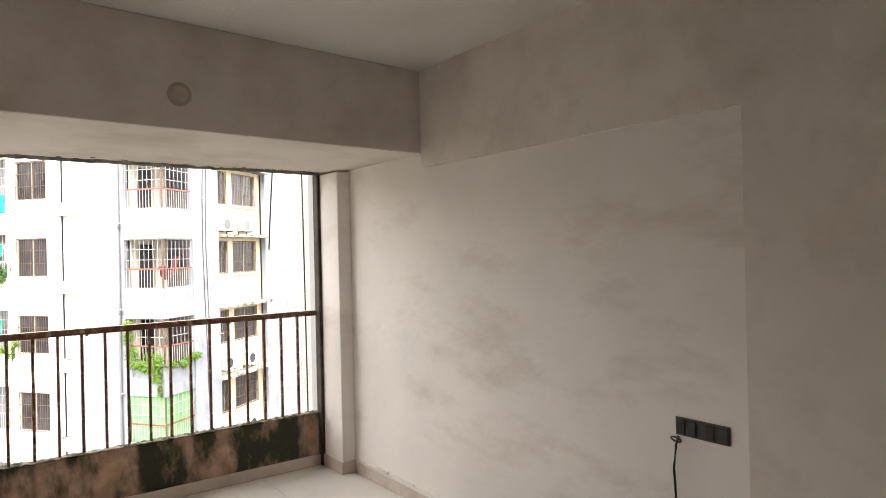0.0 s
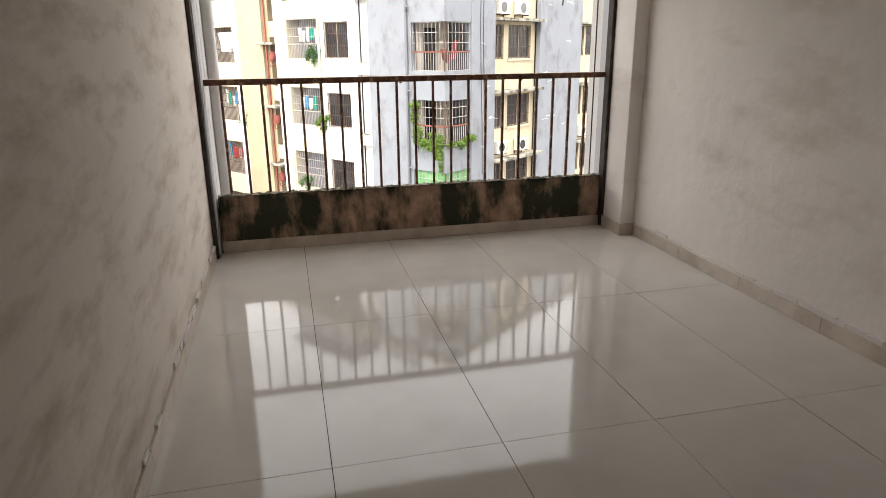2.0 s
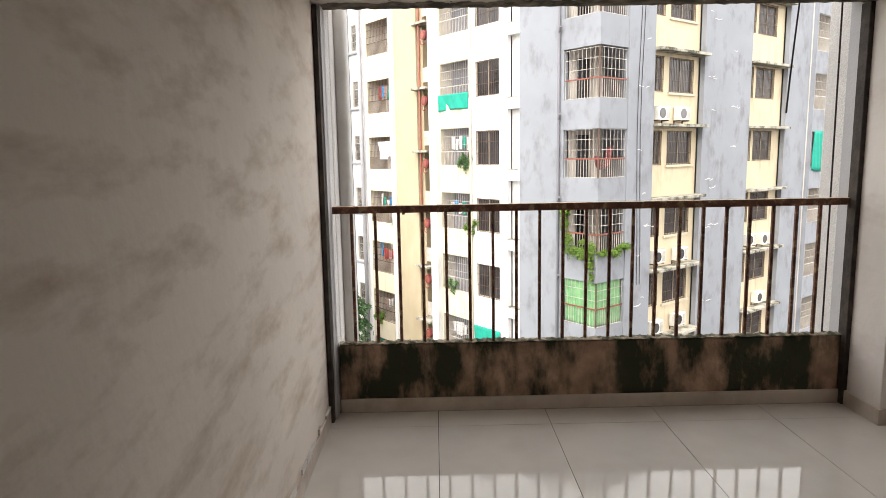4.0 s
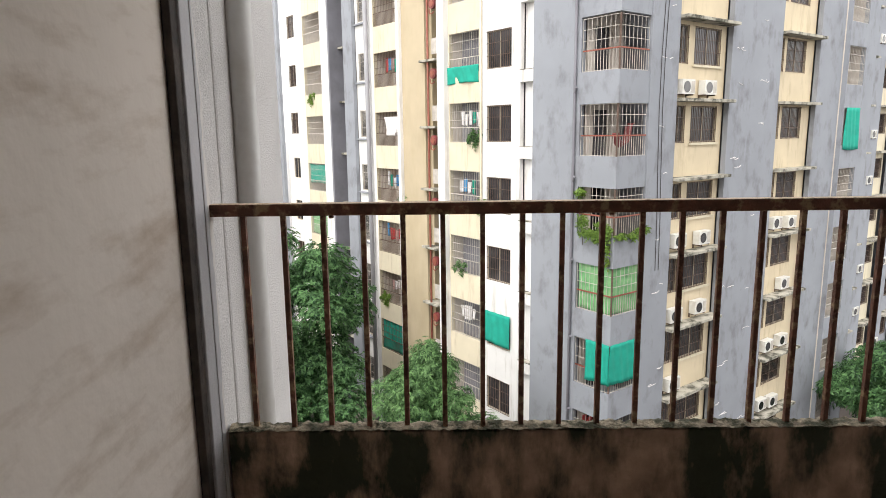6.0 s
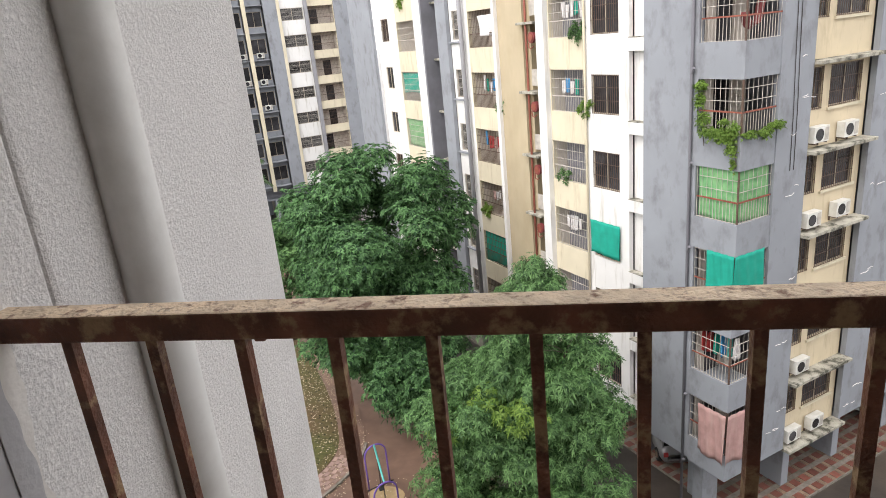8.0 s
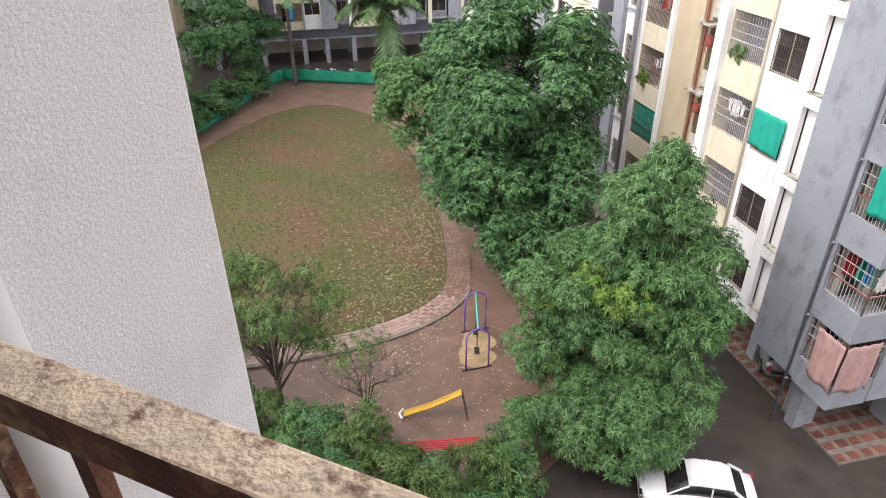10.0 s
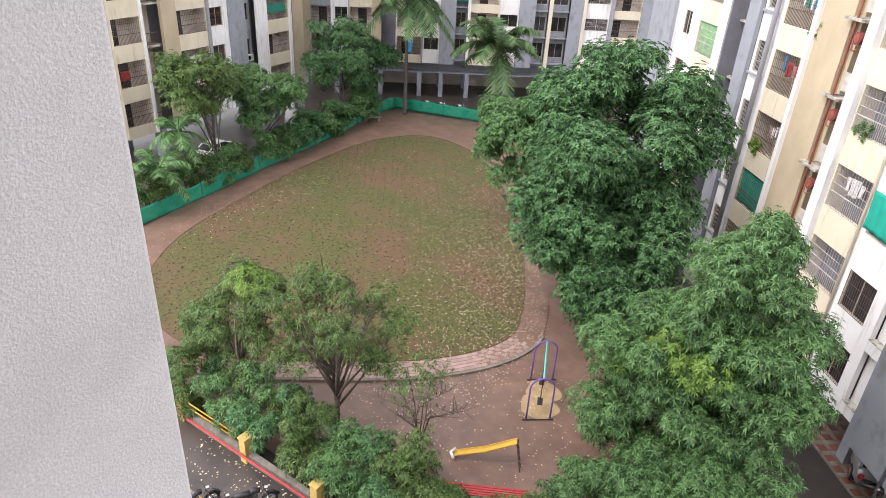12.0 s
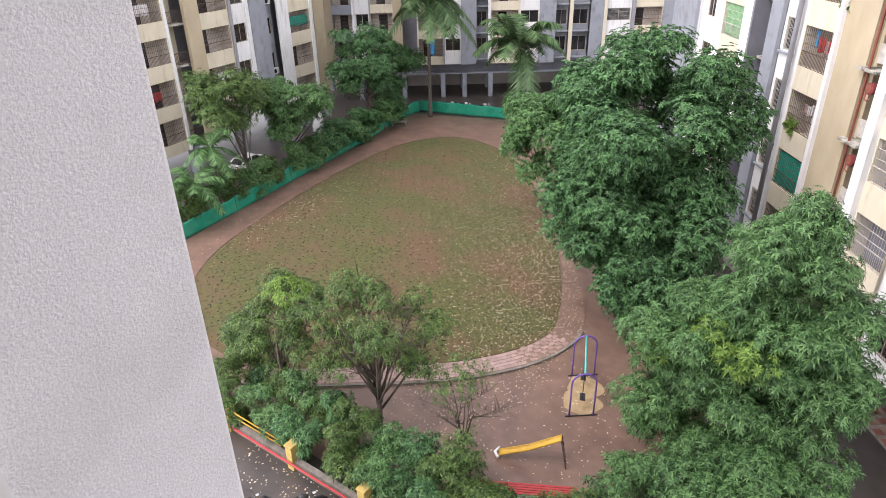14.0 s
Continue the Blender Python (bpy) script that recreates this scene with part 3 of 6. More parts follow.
def cloth_panel(name, m, w, h, material, label, category="cloth", sway=0.04, group=""):
    sd = rb.uniform(0, 9)
    me = Mesh().sheet(lambda u, v: (w * u, sway * math.sin(9 * u + sd) * (1.1 - v) + 0.02 * math.sin(23 * u + 4 * v), h * v + 0.03 * math.sin(5 * u + sd) * (1 - v)), 24, 10)
    ob = part(name, me, material, None, "", m, True)
    so = ob.modifiers.new("thickness", "SOLIDIFY")
    so.thickness = 0.006
    return tagged(ob, label, category, group)


OX, OY, ANG = 6.75, 21.0, 37.0
FL = [9.0, 6.0, 3.0, 0.0, -3.0, -6.0, -9.0, -12.0, -15.0]
cache = {}

FA = [10.07, 6.86, 3.64, 0.42, -2.8, -6.02, -9.24, -12.46, -15.4]   # storeys of the near bays
FB = [10.0, 6.75, 3.45, 0.2, -2.95, -6.0, -9.0, -12.0, -15.0]         # storeys of the bays further off
# --- wing along the courtyard; s runs towards the tower corner, s = -v ---
WV = pose(OX, OY, 0, 0, 0, ANG - 90)
bv = thing("apartment_building", WV, "tall grey, white and cream apartment block with grilled balconies", "apartment building", "apartment blocks round the courtyard")
wall_strip(bv, -4.2, -1.75, 0.0, FA, M_GREY, zb=-15.5, label="grey painted wall")
wall_strip(bv, -6.0, -4.2, 1.3, FA, M_WHITE, label="recessed white wall", thick=0.6)
part("wall", Mesh().box(-4.2, 0.22, -15.5, -4.0, 1.6, 12.0), M_WHITE, bv)
for f in FA:
    part("ledge", Mesh().box(-5.99, 0.95, f - 0.25, -4.21, 1.29, f + 0.25), M_WHITE, bv, "white ledge with moss on top", bevel=0.01)
    part("ledge_top", Mesh().box(-5.99, 0.94, f + 0.252, -4.22, 1.29, f + 0.28), M_LEDGE, bv)
wall_strip(bv, -8.55, -6.0, 1.0, FA, M_WHITE, [(-8.2, -6.55, 0.45, 2.08)], label="white painted wall with rain streaks")
for f in FA:
    if f != FA[6]:
        add_window(bv, cache, -8.2, 1.1, f + 0.45, 1.65, 1.63, M_GRILLE)
    else:
        add_window(bv, cache, -8.2, 1.1, f + 0.45, 1.65, 1.63, None)
balcony_bay(bv, cache, -11.05, -8.6, 1.0, FA, M_CREAM, grille=M_GRILLEW)
wall_strip(bv, -11.62, -11.05, 0.72, FA, M_WHITE, thick=0.5)
# service shaft
shaft = Mesh().box(-12.7, 2.6, -15.5, -11.6, 2.8, 12.0).box(-11.75, 1.22, -15.5, -11.6, 2.6, 12.0).box(-12.9, 1.22, -15.5, -12.7, 2.6, 12.0)
part("shaft_wall", shaft, M_OCHRE, bv)
for f in FB:
    part("shaft_slab", Mesh().box(-13.05, 0.62, f + 1.33, -11.72, 2.6, f + 1.45), M_LEDGE, bv, bevel=0.01)
    part("shaft_rail", Mesh().box(-12.3, 0.9, f + 1.7, -11.76, 0.94, f + 2.45), M_GRILLEW, bv)
    part("hose_reel", Mesh().tube([(-11.98, 0.85, f + 0.74), (-11.98, 0.70, f + 0.74)], 0.25, 20), M_MAROON, bv, "round red fire hose reel")
    part("hose_hub", Mesh().tube([(-11.98, 0.70, f + 0.74), (-11.98, 0.67, f + 0.74)], 0.17, 16), M_REDP, bv)
    part("hose", Mesh().tube([(-12.3, 0.8, f + 0.5), (-12.15, 0.7, f + 0.3), (-12.0, 0.72, f + 0.25), (-11.9, 0.8, f + 0.35)], 0.03, 6), M_REDP, bv)
part("riser_pipe", Mesh().tube([(-12.42, 0.75, -18), (-12.42, 0.75, 0), (-12.42, 0.75, 12)], 0.055, 10), M_REDP, bv, "red fire riser pipe", smooth=True)
wall_strip(bv, -15.0, -12.9, 0.9, FB, M_OCHRE, thick=0.4, label="ochre painted wall")
wall_strip(bv, -15.25, -15.0, 0.7, FB, M_WHITE, thick=0.6)
balcony_bay(bv, cache, -18.1, -15.25, 1.0, FB, M_CREAM, grille=M_GRILLE)
part("down_pipe", Mesh().tube([(-18.45, 0.75, -18), (-18.45, 0.75, 0), (-18.45, 0.75, 12)], 0.13, 12), M_GPIPE, bv, "grey down pipe", smooth=True)
part("down_pipe", Mesh().tube([(-8.5, 0.9, -18), (-8.5, 0.9, 0), (-8.5, 0.9, 12)], 0.055, 10), M_CREAM, bv, "pale down pipe", smooth=True)
part("down_pipe", Mesh().tube([(-1.95, -0.08, -18), (-1.95, -0.08, 0), (-1.95, -0.08, 12)], 0.055, 10), M_DGREY, bv, "dark grey down pipe", smooth=True)
for f in FB:
    part("pipe_branch", Mesh().tube([(-1.95, -0.08, f - 0.75), (-1.8, -0.16, f - 0.55)], 0.05, 8), M_DGREY, bv)
wall_strip(bv, -20.05, -18.1, 1.0, FB, M_WHITE, [(-19.75, -18.75, 0.9, 2.45)])
for f in FB:
    add_window(bv, cache, -19.75, 1.08, f + 0.9, 1.0, 1.55, M_GRILLEW)
    part("sill", Mesh().box(-20.0, 0.85, f + 0.72, -18.6, 1.0, f + 0.82), M_GREY, bv, bevel=0.01)
wall_strip(bv, -21.2, -20.05, 0.75, FB, M_GREY)
wall_strip(bv, -23.1, -21.2, 2.2, FB, M_DGREY, [(-22.4, -21.6, 0.6, 2.1)])
part("wall", Mesh().box(-21.4, 0.97, -15.5, -21.2, 2.2, 12).box(-23.3, 0.8, -15.5, -23.1, 2.4, 12), M_DGREY, bv)
for f in FB:
    add_window(bv, cache, -22.4, 2.3, f + 0.6, 0.8, 1.5, M_GRILLEW)
    part("ledge", Mesh().box(-23.1, 1.4, f - 0.22, -21.4, 2.2, f - 0.1), M_LEDGE, bv, bevel=0.01)
wall_strip(bv, -24.3, -23.3, 0.8, FB, M_WHITE, thick=0.4)
balcony_bay(bv, cache, -27.3, -24.3, 1.0, FB, M_CREAM, grille=M_GRILLEW)
wall_strip(bv, -30.6, -27.3, 1.0, FB, M_WHITE, [(-29.7, -28.6, 1.15, 2.6)])
for f in FB:
    add_window(bv, cache, -29.7, 1.08, f + 1.15, 1.1, 1.45, None if f in FB[4:6] else M_GRILLE)
wall_strip(bv, -34.7, -30.6, 0.6, FB, M_GREY)
part("core", Mesh().box(-34.6, 2.9, -15.5, -0.6, 11.0, 12.0), M_DGREY, bv)
part("roof", Mesh().box(-34.8, 0.4, 12.0, 0.2, 11.2, 12.3), M_LEDGE, bv)
part("roof_tank", Mesh().box(-11.2, 0.6, 12.31, -7.0, 4.2, 14.3).box(-11.6, 0.2, 14.3, -6.6, 4.6, 14.5), M_DGREY, bv, "grey rooftop water tank", bevel=0.02)
part("soffit", Mesh().box(-34.6, 1.25, -15.6, -0.3, 10.9, -15.5), M_GREY, bv)
stilts(bv, [(-1.6, 0.9), (-5.5, 1.9), (-9.5, 1.9), (-14.0, 1.9), (-19.0, 1.9), (-25.0, 1.9), (-31.0, 1.9), (-3.6, 6), (-10, 6), (-18, 6), (-26, 6)], -18, -15.6)

# --- wing along the lane; s = u ---
WU = pose(OX, OY, 0, 0, 0, ANG)
bu = thing("apartment_building", WU, "grey and yellow apartment wing with corner balconies and air conditioners", "apartment building", "apartment blocks round the courtyard")
FC = [9.15, 6.05, 3.0, 0.0, -2.9, -5.84, -8.86, -11.86, -14.88]
# corner bay with two open sides
bay = Mesh().box(0, 0, -0.72, 1.68, 0.16, 0.42).box(0, 0.16, -0.72, 0.16, 1.75, 0.42).box(0.16, 0.16, -0.15, 1.68, 1.75, 0.0).data("corner_parapet", M_GREY)
for f in FC:
    part("corner_parapet", bay, None, bu, "grey balcony parapet", m=pose(0, 0, f))
part("corner_parapet", Mesh().box(0, 0, 11.28, 1.68, 1.75, 12.0), M_GREY, bu)
part("corner_inner", Mesh().box(1.69, 1.3, -15.4, 1.8, 2.6, 12).box(0.4, 1.752, -15.4, 1.69, 1.86, 12), M_INSIDE, bu)
cg_a = grille_data(1.56, 0.42, 2.28, 1.16, M_GRILLEW, 0.13, 0.2)
cg_b = grille_data(1.63, 0.42, 2.28, 1.16, M_GRILLEW, 0.13, 0.2)
cdoor = Mesh().box(0.75, 1.70, 0.0, 1.45, 1.751, 2.1).data("balcony_door", M_DARK)
cpost = Mesh().box(0.03, 0.03, 0.42, 0.08, 0.08, 2.28).data("corner_post", M_GRILLE)
for f in FC:
    part("grille", cg_a, None, bu, m=pose(0.08, 0.055, f))
    part("grille", cg_b, None, bu, m=pose(0.055, 0.08, f, 0, 0, 90))
    part("balcony_door", cdoor, None, bu, m=pose(0, 0, f))
    part("corner_post", cpost, None, bu, m=pose(0, 0, f))
    part("mid_rail", Mesh().box(0.02, 0.03, f + 1.13, 1.66, 0.07, f + 1.18).box(0.03, 0.07, f + 1.13, 0.07, 1.7, f + 1.18), M_REDP, bu)
wall_strip(bu, 1.68, 3.35, -0.04, FL, M_GREY)
wall_strip(bu, 3.35, 6.95, 0.25, FL, M_YELLOW, [(3.62, 4.35, 0.82, 2.24), (4.75, 6.55, 0.82, 2.24)])
part("wall", Mesh().box(3.2, 0.182, -15.5, 3.35, 0.5, 12), M_GREY, bu)
for f in FL:
    add_window(bu, cache, 3.62, 0.33, f + 0.82, 0.73, 1.42, M_GRILLE)
    add_window(bu, cache, 4.75, 0.33, f + 0.82, 1.8, 1.42, M_GRILLE)
    part("sill", Mesh().box(4.65, 0.17, f + 0.72, 6.65, 0.25, f + 0.81), M_CREAM, bu)
    part("ledge", Mesh().box(3.36, -0.35, f - 0.62, 6.96, 0.25, f - 0.5), M_LEDGE, bu, "mossy concrete ledge", bevel=0.012)
wall_strip(bu, 6.95, 10.95, -0.04, FL, M_GREY)
wall_strip(bu, 10.95, 14.55, 0.25, FL, M_YELLOW, [(11.05, 11.7, 0.85, 2.3), (11.95, 13.75, 0.85, 2.3)])
for f in FL:
    add_window(bu, cache, 11.05, 0.33, f + 0.85, 0.65, 1.45, M_GRILLE)
    add_window(bu, cache, 11.95, 0.33, f + 0.85, 1.8, 1.45, M_GRILLE)
    part("ledge", Mesh().box(10.96, -0.35, f - 0.62, 14.54, 0.25, f - 0.5), M_LEDGE, bu, "mossy concrete ledge", bevel=0.012)
wall_strip(bu, 14.55, 17.0, -0.04, FL, M_GREY)
balcony_bay(bu, cache, 17.0, 19.0, -0.3, FL, M_GREY, grille=M_GRILLEW)
wall_strip(bu, 19.0, 21.0, 0.0, FL, M_GREY)
part("core", Mesh().box(3.36, 2.4, -15.5, 21.0, 11.0, 12.0).box(1.81, 2.4, -15.5, 3.36, 11.0, 12.0), M_DGREY, bu)
part("wall", Mesh().box(20.8, 0.24, -15.5, 21.0, 2.4, 12.0), M_GREY, bu)
part("roof", Mesh().box(-0.2, -0.2, 12.002, 21.2, 11.0, 12.3), M_LEDGE, bu)
part("soffit", Mesh().box(1.7, 0.2, -15.62, 20.9, 10.9, -15.51), M_GREY, bu)
stilts(bu, [(1.0, 1.9), (4.3, 0.9), (7.7, 0.9), (11.5, 0.9), (15.2, 0.9), (19, 0.9), (4.3, 5.5), (9.5, 5.5), (14.5, 5.5)], -18, -15.62, r=(0.22, 0.5))
# pale scratch marks of removed cables on the grey walls
for f in FL[1:]:
    for x0 in (2.2, 2.7, 7.2, 7.6, 9.2):
        z = f + rb.uniform(-0.4, 1.6)
        for k in range(rb.randint(1, 3)):
            x = x0 + 0.2 * k + rb.uniform(0, 0.2)
            zz = z + 0.1 * math.sin(3 * k)
            part("scratch", Mesh().tube([(x, -0.043, zz), (x + 0.12, -0.043, zz + rb.uniform(-0.05, 0.05)), (x + rb.uniform(0.2, 0.35), -0.043, zz + rb.uniform(-0.06, 0.06))], 0.014, 5), M_CLOTHW, bu, "white putty scratch")
wi = Mesh()
for x in (2.35, 2.55):
    wi.tube([(x + 0.1 * math.sin(k), -0.06, 12 - 2.0 * k) for k in range(9)], 0.012, 5)
tagged(part("wall_cable", wi, M_CABLE, None, "", WU), "dark cables hanging down the grey wall", "cable")

for f, xs in ((3.0, (3.5, 5.0)), (0.0, ()), (-3.0, (3.5, 5.2)), (-6.0, (3.5, 5.2)), (-9.0, (3.6,)), (-12.0, (3.6,)), (-15.0, (3.45, 4.9))):
    for x in xs:
        ac_unit(WU @ pose(x + 0.11, -0.09, f - 0.38 + rb.uniform(-0.05, 0.05)))
for f, xs in ((-3.0, (11.2, 12.6)), (-6.0, (12.4,)), (-9.0, (11.3, 12.7)), (-12.0, (11.1, 12.2)), (-15.0, (11.3,)), (3.0, ())):
    for x in xs:
        ac_unit(WU @ pose(x + 0.11, -0.09, f - 0.38 + rb.uniform(-0.05, 0.05)))
for f in (0.0, -3.0, 3.0):
    ac_unit(WV @ pose(-22.6, 1.86, f + 0.0))

# cloths, nets and curtains on the two wings
cloth_panel("teal_curtain", WU @ pose(-0.06, -0.05, -8.86 + 0.75), 1.5, 1.6, M_TEAL, "teal green tarpaulin hung over a corner balcony", "tarpaulin", 0.03)
cloth_panel("teal_curtain", WU @ pose(-0.07, 1.1, -8.86 + 0.75, 0, 0, -90), 1.1, 1.6, M_TEAL, "teal green tarpaulin hung over a corner balcony", "tarpaulin", 0.03)
cloth_panel("pink_curtain", WU @ pose(-0.05, -0.06, -15 + 0.2), 1.45, 2.1, M_PINK, "faded pink curtain hung outside a corner balcony", "curtain", 0.06)
cloth_panel("pink_curtain", WU @ pose(-0.09, 1.25, -15 + 0.2, 0, 0, -90), 1.25, 2.1, M_PINK, "faded pink curtain hung outside a corner balcony", "curtain", 0.06)
cloth_panel("green_net", WU @ pose(0.12, 0.11, -5.84 + 0.43), 1.5, 1.84, M_NET, "pale green net behind a balcony grille", "net", 0.02)
cloth_panel("green_net", WU @ pose(0.11, 1.7, -5.84 + 0.43, 0, 0, -90), 1.6, 1.84, M_NET, "pale green net behind a balcony grille", "net", 0.02)
cloth_panel("teal_cover", WV @ pose(-8.3, 0.86, -8.6), 1.85, 1.55, M_TEAL, "teal green sheet covering a window", "sheet", 0.02)
cloth_panel("green_sheet", WV @ pose(-11.15, 0.95, 3.6), 2.4, 0.78, M_TEAL, "bright green sheet over a balcony railing", "sheet", 0.05)
cloth_panel("teal_cover", WV @ pose(-18.0, 1.12, -12 + 0.44), 2.6, 1.8, M_TEAL, "teal green net closing a balcony", "net", 0.02)
cloth_panel("teal_cover", WV @ pose(-27.2, 1.12, -3 + 1.0), 2.8, 1.25, M_TEAL, "teal green net closing a balcony", "net", 0.02)
cloth_panel("pale_green_cover", WV @ pose(-27.2, 1.12, -6 + 0.44), 2.8, 1.8, M_NET, "pale green net closing a balcony", "net", 0.02)
cloth_panel("teal_cover", WU @ pose(17.2, -0.36, 0.2), 1.6, 2.1, M_TEAL, "teal green tarpaulin over a far balcony", "tarpaulin", 0.03)
cloth_panel("white_sheet", WV @ pose(-17.0, 0.95, 1.2), 1.7, 1.0, M_CLOTHW, "crumpled white plastic sheet on a balcony", "sheet", 0.15)
for f, s0, n in ((-6.0, -17.6, 7), (-2.95, -17.4, 5), (-9.0, -17.2, 3), (-2.8, -10.6, 4), (0.42, -10.5, 5), (3.45, -17.3, 4), (-9.24, -10.6, 4)):
    for i in range(n):
        c = rb.choice((M_RED, M_BLUE, M_CLOTHW, M_PINK, M_TEAL, M_CLOTHW))
        cloth_panel("hanging_clothes", WV @ pose(s0 + 0.3 * i, 1.35, f + 1.15 + rb.uniform(0, 0.2)), 0.24, rb.uniform(0.5, 0.8), c, "washing hung to dry on a balcony line", "laundry", 0.03, "washing on the balconies")
for i, c in enumerate((M_RED, M_RED, M_TEAL, M_BLUE, M_TEALP, M_CLOTHW)):
    cloth_panel("hanging_clothes", WU @ pose(0.25 + 0.05 * i, 1.45 - 0.24 * i, -11.86 + 1.15), 0.3, 0.85, c, "bright washing hung on a corner balcony", "laundry", 0.04, "washing on the balconies")
# red hammock swing on the corner balcony
ham = Mesh().sheet(lambda u, v: (0.55 + 0.9 * u, 0.35 + 0.32 * v + 0.06 * math.sin(9 * u), 1.25 - 0.68 * math.sin(math.pi * min(1, u * 1.1)) * (0.75 + 0.25 * v) + 0.35 * u), 20, 6)
hm = part("hammock", ham, M_MAROON, None, "", WU, True)
hm.modifiers.new("thickness", "SOLIDIFY").thickness = 0.02
tagged(hm, "red cloth hammock hung in a corner balcony", "hammock")


def leaf_cloud(rng, centres, count, size, droop=0.4, whorl=6, wide=0.28, shell=0.55):
    """Whorls of leaves scattered through ellipsoids (x, y, z, rx, ry, rz)."""
    vol = np.array([c[3] * c[4] * c[5] for c in centres]) ** 0.75
    pick = rng.choice(len(centres), count, p=vol / vol.sum())
    c = np.array(centres, float)[pick]
    d = rng.normal(size=(count, 3))
    d[:, 2] = np.where(d[:, 2] < -0.6, -d[:, 2] * 0.5, d[:, 2])
    d /= np.linalg.norm(d, axis=1)[:, None]
    rad = shell + (1.06 - shell) * rng.random(count) ** 0.6
    lump = 1 + 0.16 * np.sin(5.1 * d[:, 0] + c[:, 0]) * np.sin(4.3 * d[:, 1] + c[:, 1]) + 0.08 * np.sin(9 * d[:, 2] + c[:, 2])
    p = c[:, :3] + d * c[:, 3:] * (rad * lump)[:, None]
    verts, faces = [], []
    base = rng.random(count) * 6.28
    axis = d + np.array([0, 0, 0.75]) + 0.35 * rng.normal(size=(count, 3))
    axis /= np.linalg.norm(axis, axis=1)[:, None]
    e1 = np.cross(axis, np.array([0.31, 0.95, 0.05]))
    e1 /= np.linalg.norm(e1, axis=1)[:, None]
    e2 = np.cross(axis, e1)
    grow = 0.75 + 0.5 * rng.random(count)
    k = 0
    for j in range(whorl):
        a = base + 2 * math.pi * j / whorl + rng.normal(size=count) * 0.15
        ln = size * (0.75 + 0.5 * rng.random(count)) * grow
        out = e1 * np.cos(a)[:, None] + e2 * np.sin(a)[:, None] + 0.3 * axis
        out /= np.linalg.norm(out, axis=1)[:, None]
        side = np.cross(axis, out)
        midp = p + out * (ln * 0.5)[:, None]
        tip = p + out * ln[:, None] - (axis * 0.35 + np.array([0, 0, 0.65])) * (ln * droop)[:, None]
        w = (ln * wide * 0.5)[:, None]
        verts.append(np.stack([p, midp + side * w, tip, midp - side * w], 1).reshape(-1, 3))
        faces.append(np.arange(count * 4).reshape(-1, 4) + k)
        k += count * 4
    return np.concatenate(verts), np.concatenate(faces)


def leaves_mesh(name, v, f, material):
    me = bpy.data.meshes.new(name)
    me.from_pydata(v.tolist(), [], f.tolist())
    me.materials.append(material)
    me.update()
    return me


# climbing plants on the corner balcony below the hammock
rngp = np.random.default_rng(5)
pl = [(-0.08, 1.55, -1.0, 0.18, 0.25, 0.25), (-0.08, 1.6, -1.5, 0.12, 0.22, 0.4), (-0.06, 1.45, -2.1, 0.12, 0.3, 0.4), (-0.1, 1.2, -2.5, 0.2, 0.35, 0.3), (-0.12, 0.75, -2.45, 0.2, 0.3, 0.25), (-0.14, 0.45, -2.6, 0.22, 0.35, 0.35), (-0.12, 0.2, -2.3, 0.2, 0.2, 0.3), (-0.12, 0.25, -3.0, 0.14, 0.22, 0.35), (-0.1, 0.2, -3.5, 0.08, 0.1, 0.3), (0.3, -0.08, -2.5, 0.3, 0.16, 0.2), (1.0, -0.1, -2.55, 0.3, 0.16, 0.24), (1.5, -0.12, -2.35, 0.35, 0.2, 0.22), (-0.1, 0.6, -2.1, 0.12, 0.2, 0.2)]
v, f = leaf_cloud(rngp, pl, 2600, 0.06, 0.4, 5, 0.55, 0.1)
bp = thing("balcony_plants", WU, "bright green climbing plants hanging over a balcony parapet", "plant")
part("foliage", leaves_mesh("foliage", v, f, L_BRIGHT), None, bp)
part("stem", Mesh().tube([(-0.05, 1.4, -2.9), (-0.1, 1.42, -2.2), (-0.08, 1.5, -1.3)], 0.012, 5), M_BARK, bp)
part("stem", Mesh().tube([(-0.05, 0.1, -2.6), (-0.1, 0.1, -3.1), (-0.1, 0.1, -3.5)], 0.01, 5), M_BARK, bp)

for i, (sx, fz, n) in enumerate(((-9.4, 0.42, 260), (-9.0, -2.8, 200), (-10.6, -6.02, 120), (-17.8, -9.0, 200), (-15.6, -3.0, 120), (-26.6, 3.0, 160))):
    cl_ = [(sx + 0.25 * j, 0.98, fz + 0.5 + 0.25 * (j % 2), 0.16, 0.14, 0.3) for j in range(4)] + [(sx + 0.5, 0.9, fz + 0.3, 0.2, 0.1, 0.25)]
    v, f = leaf_cloud(np.random.default_rng(120 + i), cl_, n, 0.09, 0.4, 5, 0.5, 0.1)
    pt = thing("balcony_plant", WV, "green potted plants behind a balcony grille", "plant", "plants on balconies")
    part("foliage", leaves_mesh("foliage", v, f, L_BRIGHT if i % 2 else L_MID), None, pt)
    part("pot", Mesh().tube([(sx + 0.3, 1.15, fz + 0.0), (sx + 0.3, 1.15, fz + 0.45)], 0.12, 10, 0.15), M_REDP, pt)

# --- the block at the far end of the courtyard ---
a37 = radians(ANG)


def uv(u, w):
    return OX + u * math.cos(a37) - w * math.sin(a37), OY + u * math.sin(a37) + w * math.cos(a37)


